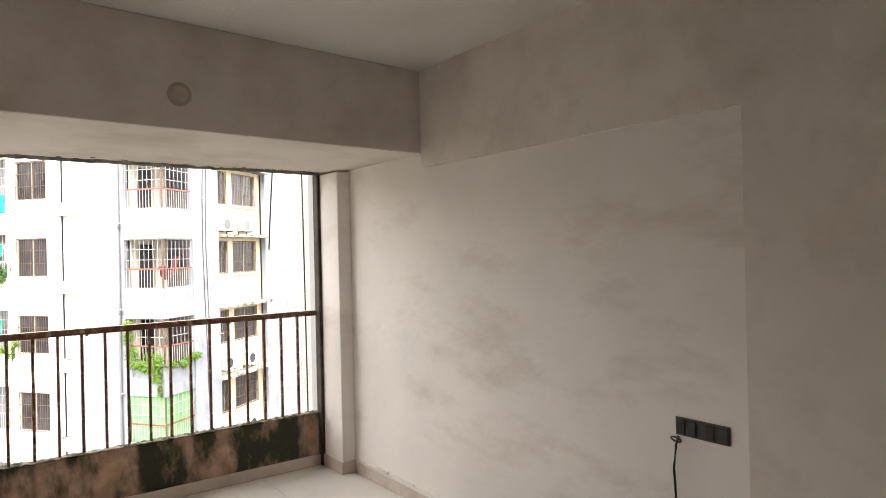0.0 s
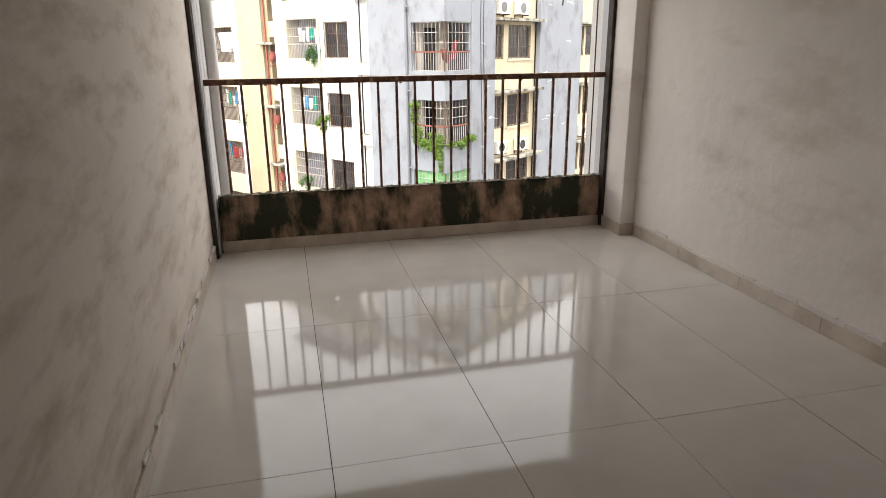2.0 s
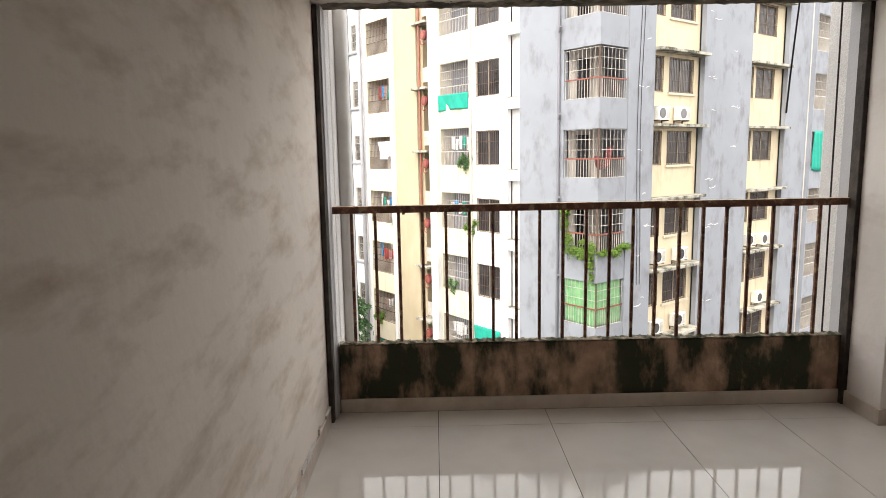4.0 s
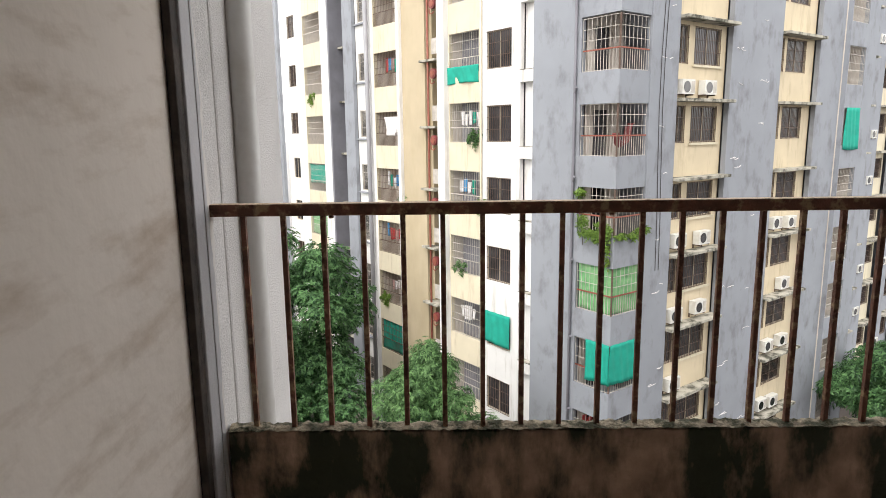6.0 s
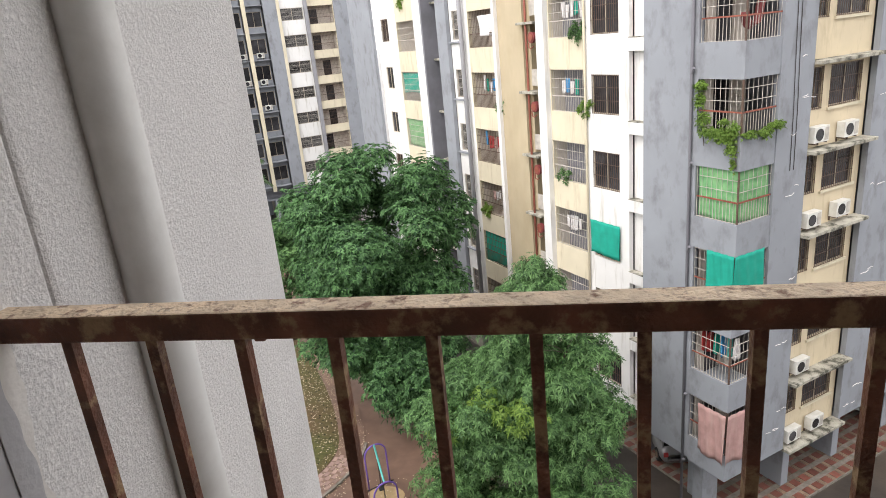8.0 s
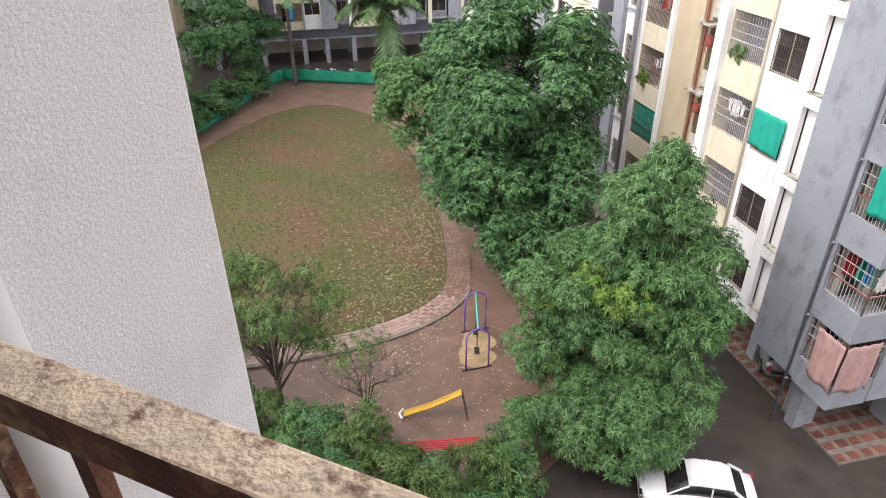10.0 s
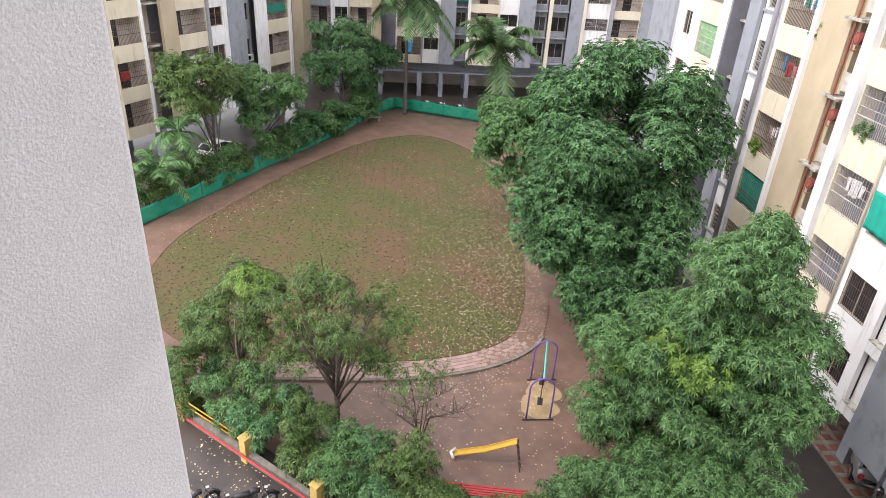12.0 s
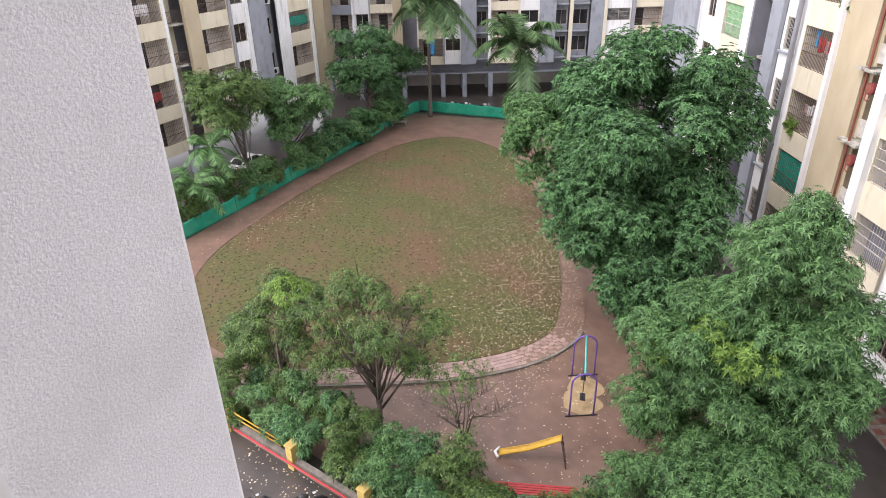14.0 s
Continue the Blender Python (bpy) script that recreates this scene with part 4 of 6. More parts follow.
FF = [9.24, 6.38, 3.52, 0.66, -2.2, -5.06, -7.92, -10.78, -13.64]
fx, fy = uv(-0.8, 61.6)
WF = pose(fx, fy, 0, 0, 0, ANG)
bf = thing("apartment_building", WF, "far grey, white and cream apartment block behind the palms", "apartment building", "apartment blocks round the courtyard")
H3 = 2.86
wall_strip(bf, -29.5, -26.6, 0.3, FF, M_OCHRE, h=H3)
balcony_bay(bf, cache, -26.6, -24.4, 0.2, FF, M_GREY, h=H3, grille=M_GRILLE)
wall_strip(bf, -24.4, -24.1, 0.0, FF, M_WHITE, h=H3)
far_w = [(-24.1, -22.5, M_WHITE, None), (-14.25, -12.4, M_WHITE, None), (-5.9, -3.7, M_WHITE, None), (3.75, 6.5, M_WHITE, M_GRILLEW)]
for a, e, mm, gm in far_w:
    wall_strip(bf, a, e, 0.3, FF, mm, [(a + 0.1, e - 0.1, 1.0, 2.3)], h=H3)
    for fz in FF:
        add_window(bf, cache, a + 0.1, 0.4, fz + 1.0, e - a - 0.2, 1.3, gm)
for a, e, mm in ((-22.4, -19.9, M_CREAM), (-17.2, -14.4, M_CREAM), (-9.1, -6.0, M_CREAM), (6.9, 10.0, M_CREAM)):
    balcony_bay(bf, cache, a, e, 0.25, FF, mm, h=H3, grille=M_GRILLE, hi=2.35)
for a, e, d, mm in ((-22.5, -22.4, 0.0, M_GPIPE), (-19.9, -18.9, 0.1, M_OCHRE), (-18.9, -17.3, 1.6, M_DGREY), (-17.3, -17.2, 0.2, M_WHITE), (-14.4, -14.25, 0.0, M_GPIPE), (-12.4, -10.7, 0.0, M_GREY), (-9.4, -9.1, 0.0, M_WHITE), (-6.0, -5.9, 0.1, M_CREAM), (-3.7, -1.9, 0.0, M_GREY), (-0.4, 0.0, 0.0, M_CREAM), (1.95, 3.4, 0.0, M_GREY), (3.4, 3.75, 0.0, M_CREAM), (6.5, 6.9, 0.0, M_GPIPE), (10.0, 11.9, 0.0, M_GREY)):
    wall_strip(bf, a, e, d, FF, mm, h=H3)
for a, e in ((-10.7, -9.4), (-1.9, -0.4), (0.0, 1.95)):
    wall_strip(bf, a, e, 1.0, FF, M_GREY, [(a + 0.1, e - 0.1, 0.6, 2.2)], h=H3)
    for fz in FF:
        add_window(bf, cache, a + 0.1, 1.1, fz + 0.6, e - a - 0.2, 1.6, M_GRILLE if a < -5 else None)
        part("ledge", Mesh().box(a, 0.3, fz - 0.1, e, 1.0, fz), M_GREY, bf)
part("core", Mesh().box(-29.4, 1.9, -15.2, 11.8, 11, 12.1), M_DGREY, bf)
part("roof", Mesh().box(-29.6, -0.1, 12.1, 12, 11.2, 12.4), M_LEDGE, bf)
part("soffit", Mesh().box(-29.4, 0.6, -15.3, 11.8, 10.9, -15.2), M_GREY, bf)
stilts(bf, [(x, y) for x in (-28, -24, -19, -14.5, -12, -9, -4.5, 0, 5, 10) for y in (1.0, 5.5)], -18, -15.3)
part("back_wall", Mesh().box(-29.4, 6.8, -18, 11.8, 7.0, -15.3), M_INSIDE, bf)
for x, fz in ((-1.3, -2.2), (0.5, -2.2), (-1.3, 0.66), (0.6, 0.66), (0.5, -5.06)):
    ac_unit(WF @ pose(x, 0.66, fz + 0.1))
for x, fz, w, hh, c in ((-9.0, -2.2, 1.2, 0.9, M_PINK), (-10.65, -5.06, 1.2, 1.7, M_TEAL), (-10.65, -7.92, 1.2, 2.0, M_TEAL), (-17.0, 0.66, 1.3, 1.6, M_BLUE), (-17.0, -2.2, 1.5, 1.7, M_CLOTHW), (-26.5, -5.06, 0.5, 1.7, M_TEAL), (-24.9, -5.06, 0.4, 1.7, M_TEAL), (-16.2, -13.64, 0.8, 1.7, M_BLUE)):
    cloth_panel("balcony_cloth", WF @ pose(x, 0.2, fz + 0.6), w, hh, c, "cloth hung on a far balcony", "cloth", 0.05, "cloths on far balconies")

# --- the block along the west side ---
LX, LY = -45.0, 26.8
lang = math.degrees(math.atan2(19.5, -3.0))
WL = pose(LX, LY, 0, 0, 0, lang)
bl = thing("apartment_building", WL, "cream, grey and white apartment block with dark balconies", "apartment building", "apartment blocks round the courtyard")
FW = [9.3, 6.3, 3.3, 0.25, -2.8, -5.9, -9.0, -12.1, -15.1]
H4 = 3.05
balcony_bay(bl, cache, -3.2, -0.4, 0.3, FW, M_CREAM, h=3.1, grille=None)
balcony_bay(bl, cache, -0.1, 2.5, 0.0, FW, M_CREAM, h=3.1, grille=M_GRILLE)
wall_strip(bl, 2.5, 2.75, -0.1, FW, M_WHITE)
wall_strip(bl, 2.75, 4.5, 1.4, FW, M_CREAM)
for fz in FW:
    part("landing", Mesh().box(2.75, 0.2, fz - 0.15, 4.5, 1.4, fz), M_LEDGE, bl)
    part("landing_rail", Mesh().box(2.8, 0.22, fz + 0.9, 4.4, 0.26, fz + 0.95).box(2.8, 0.22, fz + 0.1, 4.4, 0.25, fz + 0.13), M_GRILLE, bl)
    lr = Mesh()
    for i in range(13):
        lr.box(2.82 + 0.13 * i, 0.23, fz + 0.1, 2.835 + 0.13 * i, 0.245, fz + 0.9)
    part("landing_bars", lr, M_GRILLE, bl)
wall_strip(bl, 4.5, 6.0, -0.1, FW, M_OCHRE, thick=0.3)
balcony_bay(bl, cache, 6.0, 9.3, 0.1, FW, M_CREAM, h=3.1, grille=M_GRILLE)
wall_strip(bl, 9.3, 9.55, -0.1, FW, M_GPIPE)
wall_strip(bl, 9.55, 11.3, 0.1, FW, M_WHITE, [(9.7, 11.15, 0.7, 2.2)])
wall_strip(bl, 11.3, 11.7, 0.0, FW, M_WHITE)
wall_strip(bl, 11.7, 13.8, -0.1, FW, M_GREY)
wall_strip(bl, 13.8, 15.3, 0.7, FW, M_GREY, [(13.95, 15.1, 0.6, 2.1)])
for fz in FW:
    add_window(bl, cache, 9.7, 0.2, fz + 0.7, 1.45, 1.5, M_GRILLE)
    add_window(bl, cache, 13.95, 0.8, fz + 0.6, 1.15, 1.5, None)
wall_strip(bl, 15.3, 16.8, -0.1, FW, M_WHITE)
balcony_bay(bl, cache, 16.8, 20.0, 0.0, FW, M_CREAM, h=3.1, grille=M_GRILLE)
wall_strip(bl, 20.0, 20.4, -0.1, FW, M_WHITE)
wall_strip(bl, 20.4, 21.0, 0.6, FW, M_DGREY)
wall_strip(bl, 21.0, 22.7, 0.3, FW, M_OCHRE)
part("core", Mesh().box(-3.2, 2.0, -15.6, 22.6, 10, 12.3), M_DGREY, bl)
part("roof", Mesh().box(-3.4, -0.2, 12.3, 22.8, 10.1, 12.6), M_LEDGE, bl)
part("soffit", Mesh().box(-3.2, 0.4, -15.72, 22.6, 9.9, -15.62), M_GREY, bl)
stilts(bl, [(x, y) for x in (-2, 3.5, 9, 13.5, 18.6, 22) for y in (0.7, 5)], -18, -15.72)
for fz in (-2.8, -5.9, -12.1):
    ac_unit(WL @ pose(14.2, 0.36, fz + 0.1))
for s0, fz, w, hh, c in ((17, -2.8, 2.8, 1.7, M_RED), (17, -5.9, 2.6, 1.6, M_PINK), (17, -9.0, 2.9, 0.9, M_TEAL), (6.6, -12.1, 2.0, 0.8, M_CLOTHW), (0.3, -2.8, 1.0, 0.9, M_BLUE), (0.4, -5.9, 1.2, 0.8, M_CLOTHW), (0.3, -12.1, 0.8, 0.7, M_RED), (6.3, -2.8, 1.0, 1.0, M_PINK)):
    cloth_panel("balcony_cloth", WL @ pose(s0, 0.3, fz + 0.9), w, hh, c, "cloth hung on a shaded balcony", "cloth", 0.06, "cloths on far balconies")

# --- a further block down the lane ---
rx, ry = uv(25.0, 3.0)
WR = pose(rx, ry, 0, 0, 0, ANG)
br = thing("apartment_building", WR, "further grey apartment block down the lane", "apartment building", "apartment blocks round the courtyard")
for i in range(5):
    a = 4.0 * i
    wall_strip(br, a, a + 1.6, 0.0, FL, M_GREY)
    wall_strip(br, a + 1.6, a + 4.0, 0.4, FL, M_GREY if i % 2 == 0 else M_CREAM, [(a + 1.8, a + 3.8, 0.85, 2.2)])
    for fz in FL:
        add_window(br, cache, a + 1.8, 0.5, fz + 0.85, 2.0, 1.35, M_GRILLE)
        part("ledge", Mesh().box(a + 1.6, -0.3, fz - 0.4, a + 4.0, 0.4, fz - 0.28), M_LEDGE, br)
part("core", Mesh().box(0.0, 0.7, -18, 20, 9, 12), M_DGREY, br)
for i in range(3):
    for k, fz in enumerate(FL[1:]):
        if (i + k) % 3 < 2:
            ac_unit(WR @ pose(4.0 * i + 0.4, -0.09, fz + 0.5))
part("roof", Mesh().box(-0.2, -0.2, 12.001, 20.2, 9.2, 12.3), M_LEDGE, br)

# ---- the courtyard ----
GZ = -18.0
structure("ground", Mesh().box(-900, -900, GZ - 1, 900, 1400, GZ), M_GROUND, "wet dark asphalt and earth round the buildings", "ground")


def smooth_loop(pts, n=8):
    out, k = [], len(pts)
    for i in range(k):
        p0, p1, p2, p3 = (Vector(pts[(i + j) % k]) for j in (-1, 0, 1, 2))
        for j in range(n):
            t = j / n
            q = 0.5 * (2 * p1 + (p2 - p0) * t + (2 * p0 - 5 * p1 + 4 * p2 - p3) * t * t + (3 * p1 - p0 - 3 * p2 + p3) * t ** 3)
            out.append((q.x, q.y))
    return out


def offset_loop(loop, d):
    out, k = [], len(loop)
    for i in range(k):
        a, b = Vector(loop[i - 1]), Vector(loop[(i + 1) % k])
        t = (b - a).normalized()
        out.append((loop[i][0] + t.y * d, loop[i][1] - t.x * d))
    return out


SOIL = [(-24.7, 12.6), (-9.0, 12.6), (-3.5, 13), (-1.5, 18), (-2.5, 26), (-7.0, 36), (-14.3, 46.5), (-20.5, 53), (-32.0, 57.2), (-42.9, 54), (-41.4, 47), (-39.3, 38), (-37.0, 27), (-35.1, 19), (-30.9, 13.5)]
structure("ground_soil", Mesh().poly(SOIL, GZ, GZ + 0.02), M_SOIL, "wet reddish bare soil round the lawn and play area", "ground")
LAWN = smooth_loop([(-12.6, 21.4), (-10.6, 24.8), (-11.1, 28), (-14.3, 34), (-18.9, 40.5), (-23.2, 45.5), (-27.8, 48.9), (-33.2, 49.6), (-36.1, 45), (-36.0, 37), (-34.4, 28), (-32.2, 21), (-27.8, 16), (-21.6, 15.0), (-16.6, 18)])
structure("lawn", Mesh().poly(LAWN, GZ + 0.02, GZ + 0.05), M_LAWN, "thin patchy green-brown lawn with planting tufts", "lawn")
ring_in, ring_out = offset_loop(LAWN, 0.06), offset_loop(LAWN, 1.35)
pathm = Mesh()
k = len(LAWN)
pathm.v = [(x, y, GZ + 0.06) for x, y in ring_in] + [(x, y, GZ + 0.06) for x, y in ring_out] + [(x, y, GZ) for x, y in ring_in] + [(x, y, GZ) for x, y in ring_out]
for i in range(k):
    j = (i + 1) % k
    pathm.f += [(i, j, k + j, k + i), (2 * k + i, 2 * k + j, j, i), (k + i, k + j, 3 * k + j, 3 * k + i)]
walkway = structure("pavement_path", pathm, M_SOIL, "curved earth-stained path round the lawn", "path")
kin, kout = offset_loop(LAWN, 1.36), offset_loop(LAWN, 1.5)
kerb = Mesh()
kerb.v = [(x, y, z) for loop, z in ((kin, GZ), (kin, GZ + 0.14), (kout, GZ + 0.14), (kout, GZ)) for x, y in loop]
for i in range(k):
    j = (i + 1) % k
    if not (-21 < LAWN[i][0] and LAWN[i][1] < 26):
        continue
    for a, b in ((0, 1), (1, 2), (2, 3)):
        kerb.f.append((a * k + i, a * k + j, b * k + j, b * k + i))
structure("kerb_path", kerb, M_KERB, "low mossy concrete kerb along the path", "kerb")

# pavers of the path on its near side, laid in four courses
rc = random.Random(21)
pv = Mesh().box(-0.155, -0.105, 0, 0.155, 0.105, 0.02).data("paver", M_PATH)
count = 0
seg = LAWN
for i in range(k):
    a, b = Vector(seg[i]), Vector(seg[(i + 1) % k])
    t = (b - a)
    ln = t.length
    t.normalize()
    nrm = Vector((t.y, -t.x))
    if not (-19.5 < a.x < -9.3 and 16.2 < a.y < 25.5):
        continue
    steps = max(1, round(ln / 0.33))
    for s in range(steps):
        for c in range(5):
            if count < 300:
                q = a + t * (ln * (s + 0.5 * (c % 2)) / steps) + nrm * (0.2 + 0.235 * c)
                part("paver", pv, None, walkway, m=pose(q.x, q.y, GZ + 0.058 + rc.uniform(0, 0.006), 0, 0, math.degrees(math.atan2(t.y, t.x)) + rc.uniform(-2, 2)))
                count += 1

# planting tufts on the lawn and fallen leaves
def inside(x, y, loop):
    c = False
    for i in range(len(loop)):
        (x0, y0), (x1, y1) = loop[i - 1], loop[i]
        if (y0 > y) != (y1 > y) and x < (x1 - x0) * (y - y0) / (y1 - y0) + x0:
            c = not c
    return c


tv, tf = [], []
ca, sa = math.cos(a37), math.sin(a37)
for i in range(-64, 68):
    for j in range(-10, 110):
        x = -22 + 0.43 * i * ca - 0.43 * j * sa + rc.uniform(-0.2, 0.2)
        y = 14 + 0.43 * i * sa + 0.43 * j * ca + rc.uniform(-0.2, 0.2) - 0.19 * (i % 2)
        if -36 < x < -9 and 14 < y < 50 and inside(x, y, LAWN):
            for b in range(4):
                w = rc.uniform(0, 6.28)
                r, h = rc.uniform(0.05, 0.10), rc.uniform(0.02, 0.06)
                n = len(tv)
                tv += [(x, y, GZ + 0.05), (x + r * math.cos(w), y + r * math.sin(w), GZ + 0.05 + h), (x + r * math.cos(w + 0.7), y + r * math.sin(w + 0.7), GZ + 0.05 + h * 0.7)]
                tf.append((n, n + 1, n + 2))
tuft = bpy.data.meshes.new("grass_tufts")
tuft.from_pydata(tv, [], tf)
L_TUFT = leaf_mat("tuft_blades", (0.008, 0.012, 0.005), (0.022, 0.026, 0.010))
tuft.materials.append(L_TUFT)
tagged(new("grass_tufts", tuft), "rows of small dark green grass tufts on the lawn", "grass", kind="stuff")

lv, lf = [], []
for i in range(5600):
    if i < 4300:
        y = rc.gauss(31, 8)
        x = -10.5 - 0.62 * max(0, y - 27) - abs(rc.gauss(0, 4.5)) + 1.5
    elif i < 5000:
        x, y = rc.gauss(-33.5, 1.6), rc.gauss(30, 5)
    else:
        x, y = rc.uniform(-14, -2), rc.uniform(13.5, 24)
    if not inside(x, y, SOIL):
        continue
    w, s = rc.uniform(0, 6.28), rc.uniform(0.03, 0.07)
    z = GZ + 0.072
    n = len(lv)
    lv += [(x, y, z), (x + s * math.cos(w), y + s * math.sin(w), z + 0.012), (x + 1.6 * s * math.cos(w + 0.5), y + 1.6 * s * math.sin(w + 0.5), z), (x + s * math.cos(w + 1), y + s * math.sin(w + 1), z + 0.012)]
    lf.append((n, n + 1, n + 2, n + 3))
for i in range(500):
    x, y = rc.uniform(-17, -8), rc.uniform(8.0, 11.6)
    w, s = rc.uniform(0, 6.28), rc.uniform(0.03, 0.08)
    z = GZ + 0.006
    n = len(lv)
    lv += [(x, y, z), (x + s * math.cos(w), y + s * math.sin(w), z + 0.012), (x + 1.6 * s * math.cos(w + 0.5), y + 1.6 * s * math.sin(w + 0.5), z), (x + s * math.cos(w + 1), y + s * math.sin(w + 1), z + 0.012)]
    lf.append((n, n + 1, n + 2, n + 3))
lit = bpy.data.meshes.new("fallen_leaves")
lit.from_pydata(lv, [], lf)
lit.materials.append(M_LITTER)
tagged(new("fallen_leaves", lit), "pale fallen leaves scattered on lawn and soil", "leaves", kind="stuff")

# tiled apron round the stilts of the corner block
PU = pose(OX, OY, GZ, 0, 0, ANG)
apron = structure("pavement", Mesh().box(0.9, -0.65, 0, 16.4, 9, 0.1).box(0.9, 9, 0, 9, 35, 0.1), M_KERB, "tiled apron under and round the corner block", "pavement", m=PU)
pr = Mesh().box(0.02, 0.02, 0.1, 0.38, 0.38, 0.112).data("paver", M_PAVER)
pc = Mesh().box(0.02, 0.02, 0.1, 0.18, 0.38, 0.112).data("paver", M_PAVEC)
count = 0
stuff_r, stuff_c = Mesh(), Mesh()
for i in range(34):
    for j in range(30):
        u0, v0 = 0.92 + 0.6 * i, -0.62 + 0.6 * j
        if u0 > 15.6 or (v0 > 8 and u0 > 2.5) or v0 > 16:
            continue
        near = u0 < 6.5 and v0 < 8 and (u0 < 3.2 or v0 < 1.8)
        if near and count < 148:
            part("paver", pr, None, apron, m=pose(u0, v0, 0))
            part("paver", pc, None, apron, m=pose(u0 + 0.4, v0, 0))
            count += 1
        else:
            stuff_r.box(u0 + 0.02, v0 + 0.02, 0.1, u0 + 0.38, v0 + 0.38, 0.112)
            stuff_c.box(u0 + 0.42, v0 + 0.02, 0.1, u0 + 0.58, v0 + 0.38, 0.112)
part("paver_field", stuff_r, M_PAVER, apron)
part("paver_border_field", stuff_c, M_PAVEC, apron)


# ---- trees ----
def tree(name, label, base, height, centres, count, size, leaf, seed, trunk=0.22, limbs=7, droop=0.4, whorl=6, wide=0.28, shell=0.5, twigs=0, second=None):
    rng = np.random.default_rng(seed)
    rr = random.Random(seed)
    t = thing(name, pose(0, 0, 0), label, "tree")
    bx, by = base
    tr = Mesh()
    top = min(max(c[2] for c in centres) - 0.12 * height, GZ + 0.72 * height)
    mid = (bx + rr.uniform(-0.2, 0.2), by + rr.uniform(-0.2, 0.2), GZ + height * 0.45)
    tr.tube([(bx, by, GZ - 0.05), (bx + 0.05, by, GZ + 0.6), mid, (mid[0] + 0.1, mid[1], top)], trunk, 9, trunk * 0.35)
    part("trunk", tr, M_BARK, t, smooth=True)
    for i in range(limbs):
        c = centres[i % len(centres)]
        s = rr.uniform(0.25, 0.75)
        st = Vector((bx, by, GZ)).lerp(Vector((mid[0], mid[1], top)), s)
        en = Vector((c[0] + c[3] * rr.uniform(-0.7, 0.7), c[1] + c[4] * rr.uniform(-0.7, 0.7), c[2] + c[5] * rr.uniform(-0.2, 0.7)))
        md = st.lerp(en, 0.5) + Vector((0, 0, -0.2))
        br_ = Mesh().tube([tuple(st), tuple(md), tuple(en)], trunk * 0.38, 6, 0.02)
        for q in range(twigs):
            a = md.lerp(en, rr.random())
            e2 = a + Vector((rr.uniform(-1, 1), rr.uniform(-1, 1), rr.uniform(0.1, 0.9)))
            br_.tube([tuple(a), tuple(a.lerp(e2, 0.5) + Vector((0, 0, 0.08))), tuple(e2)], 0.022, 5, 0.006)
        part("limb", br_, M_BARK, t, smooth=True)
    v, f = leaf_cloud(rng, centres, count, size, droop, whorl, wide, shell)
    part("crown", leaves_mesh("crown", v, f, leaf), None, t)
    if second:
        v, f = leaf_cloud(rng, second[0], second[1], size, droop, whorl, wide, 0.8)
        part("young_leaves", leaves_mesh("young_leaves", v, f, second[2]), None, t)
    return t


def lumps(rr, cx, cy, cz, rx, ry, rz, n, size):
    """Smaller clumps spread over a large ellipsoid, for an uneven outline."""
    out = []
    for i in range(n):
        d = Vector((rr.gauss(0, 1), rr.gauss(0, 1), rr.gauss(0.1, 1))).normalized()
        k = rr.uniform(0.5, 1.0)
        s = size * rr.uniform(0.7, 1.25)
        out.append((cx + d.x * rx * k, cy + d.y * ry * k, cz + d.z * rz * k, s, s, s * 0.75))
    return out


rl = random.Random(3)
cA = lumps(rl, -8.4, 29.8, -10.4, 4.6, 3.4, 2.2, 30, 1.3) + lumps(rl, -11.0, 31.5, -13.6, 2.2, 2.0, 2.2, 14, 1.1) + lumps(rl, -8.0, 27.6, -14.6, 3.2, 1.6, 2.4, 18, 1.0) + lumps(rl, -8.4, 30.4, -7.8, 4.4, 3.8, 3.6, 48, 1.35) + lumps(rl, -8.1, 29.5, -12.0, 4.6, 3.2, 2.8, 36, 1.3) + lumps(rl, -7.0, 28.2, -15.0, 3.3, 1.9, 1.9, 20, 1.1)
tree("courtyard_tree", "large dark green tree with dense whorled leaves in the courtyard", (-7.3, 30.6), 13, cA, 36000, 0.21, L_DARK, 1, 0.3, 12, 0.3, 7, 0.38, 0.5, 3)
cA2 = lumps(rl, -17.6, 38.5, -12.0, 2.9, 2.6, 3.2, 28, 1.2)
tree("courtyard_tree", "mid green bushy tree beside the lawn", (-17.6, 38.6), 7, cA2, 6500, 0.23, L_MID, 2, 0.2, 7, 0.35, 7, 0.34, 0.5)
cB = [(0.0, 21.6, -7.0, 0.7, 0.7, 0.6), (0.3, 21.5, -7.6, 0.9, 0.9, 0.7)] + lumps(rl, -0.1, 21.6, -8.9, 1.7, 1.6, 1.3, 16, 0.95) + lumps(rl, 0.3, 21.4, -10.8, 2.0, 1.8, 1.2, 14, 0.95) + lumps(rl, 0.5, 21.3, -12.6, 2.0, 1.9, 1.8, 18, 1.0) + lumps(rl, -1.9, 20.8, -12.6, 2.2, 2.0, 2.0, 18, 1.0) + lumps(rl, -1.0, 20.4, -15.2, 3.7, 2.2, 2.0, 24, 1.05) + lumps(rl, 0.1, 18.9, -15.9, 2.7, 1.3, 1.3, 14, 0.9) + lumps(rl, -0.5, 17.4, -16.2, 2.2, 1.1, 1.2, 12, 0.8)
tree("courtyard_tree", "fresh green tree with long drooping whorled leaves", (-0.6, 21.6), 11, cB, 27000, 0.21, L_MID, 3, 0.22, 14, 0.38, 8, 0.24, 0.5, 3, (lumps(rl, -1.8, 19.9, -12.0, 2.2, 1.2, 1.2, 10, 0.7), 320, L_BRIGHT))
rn = random.Random(29)
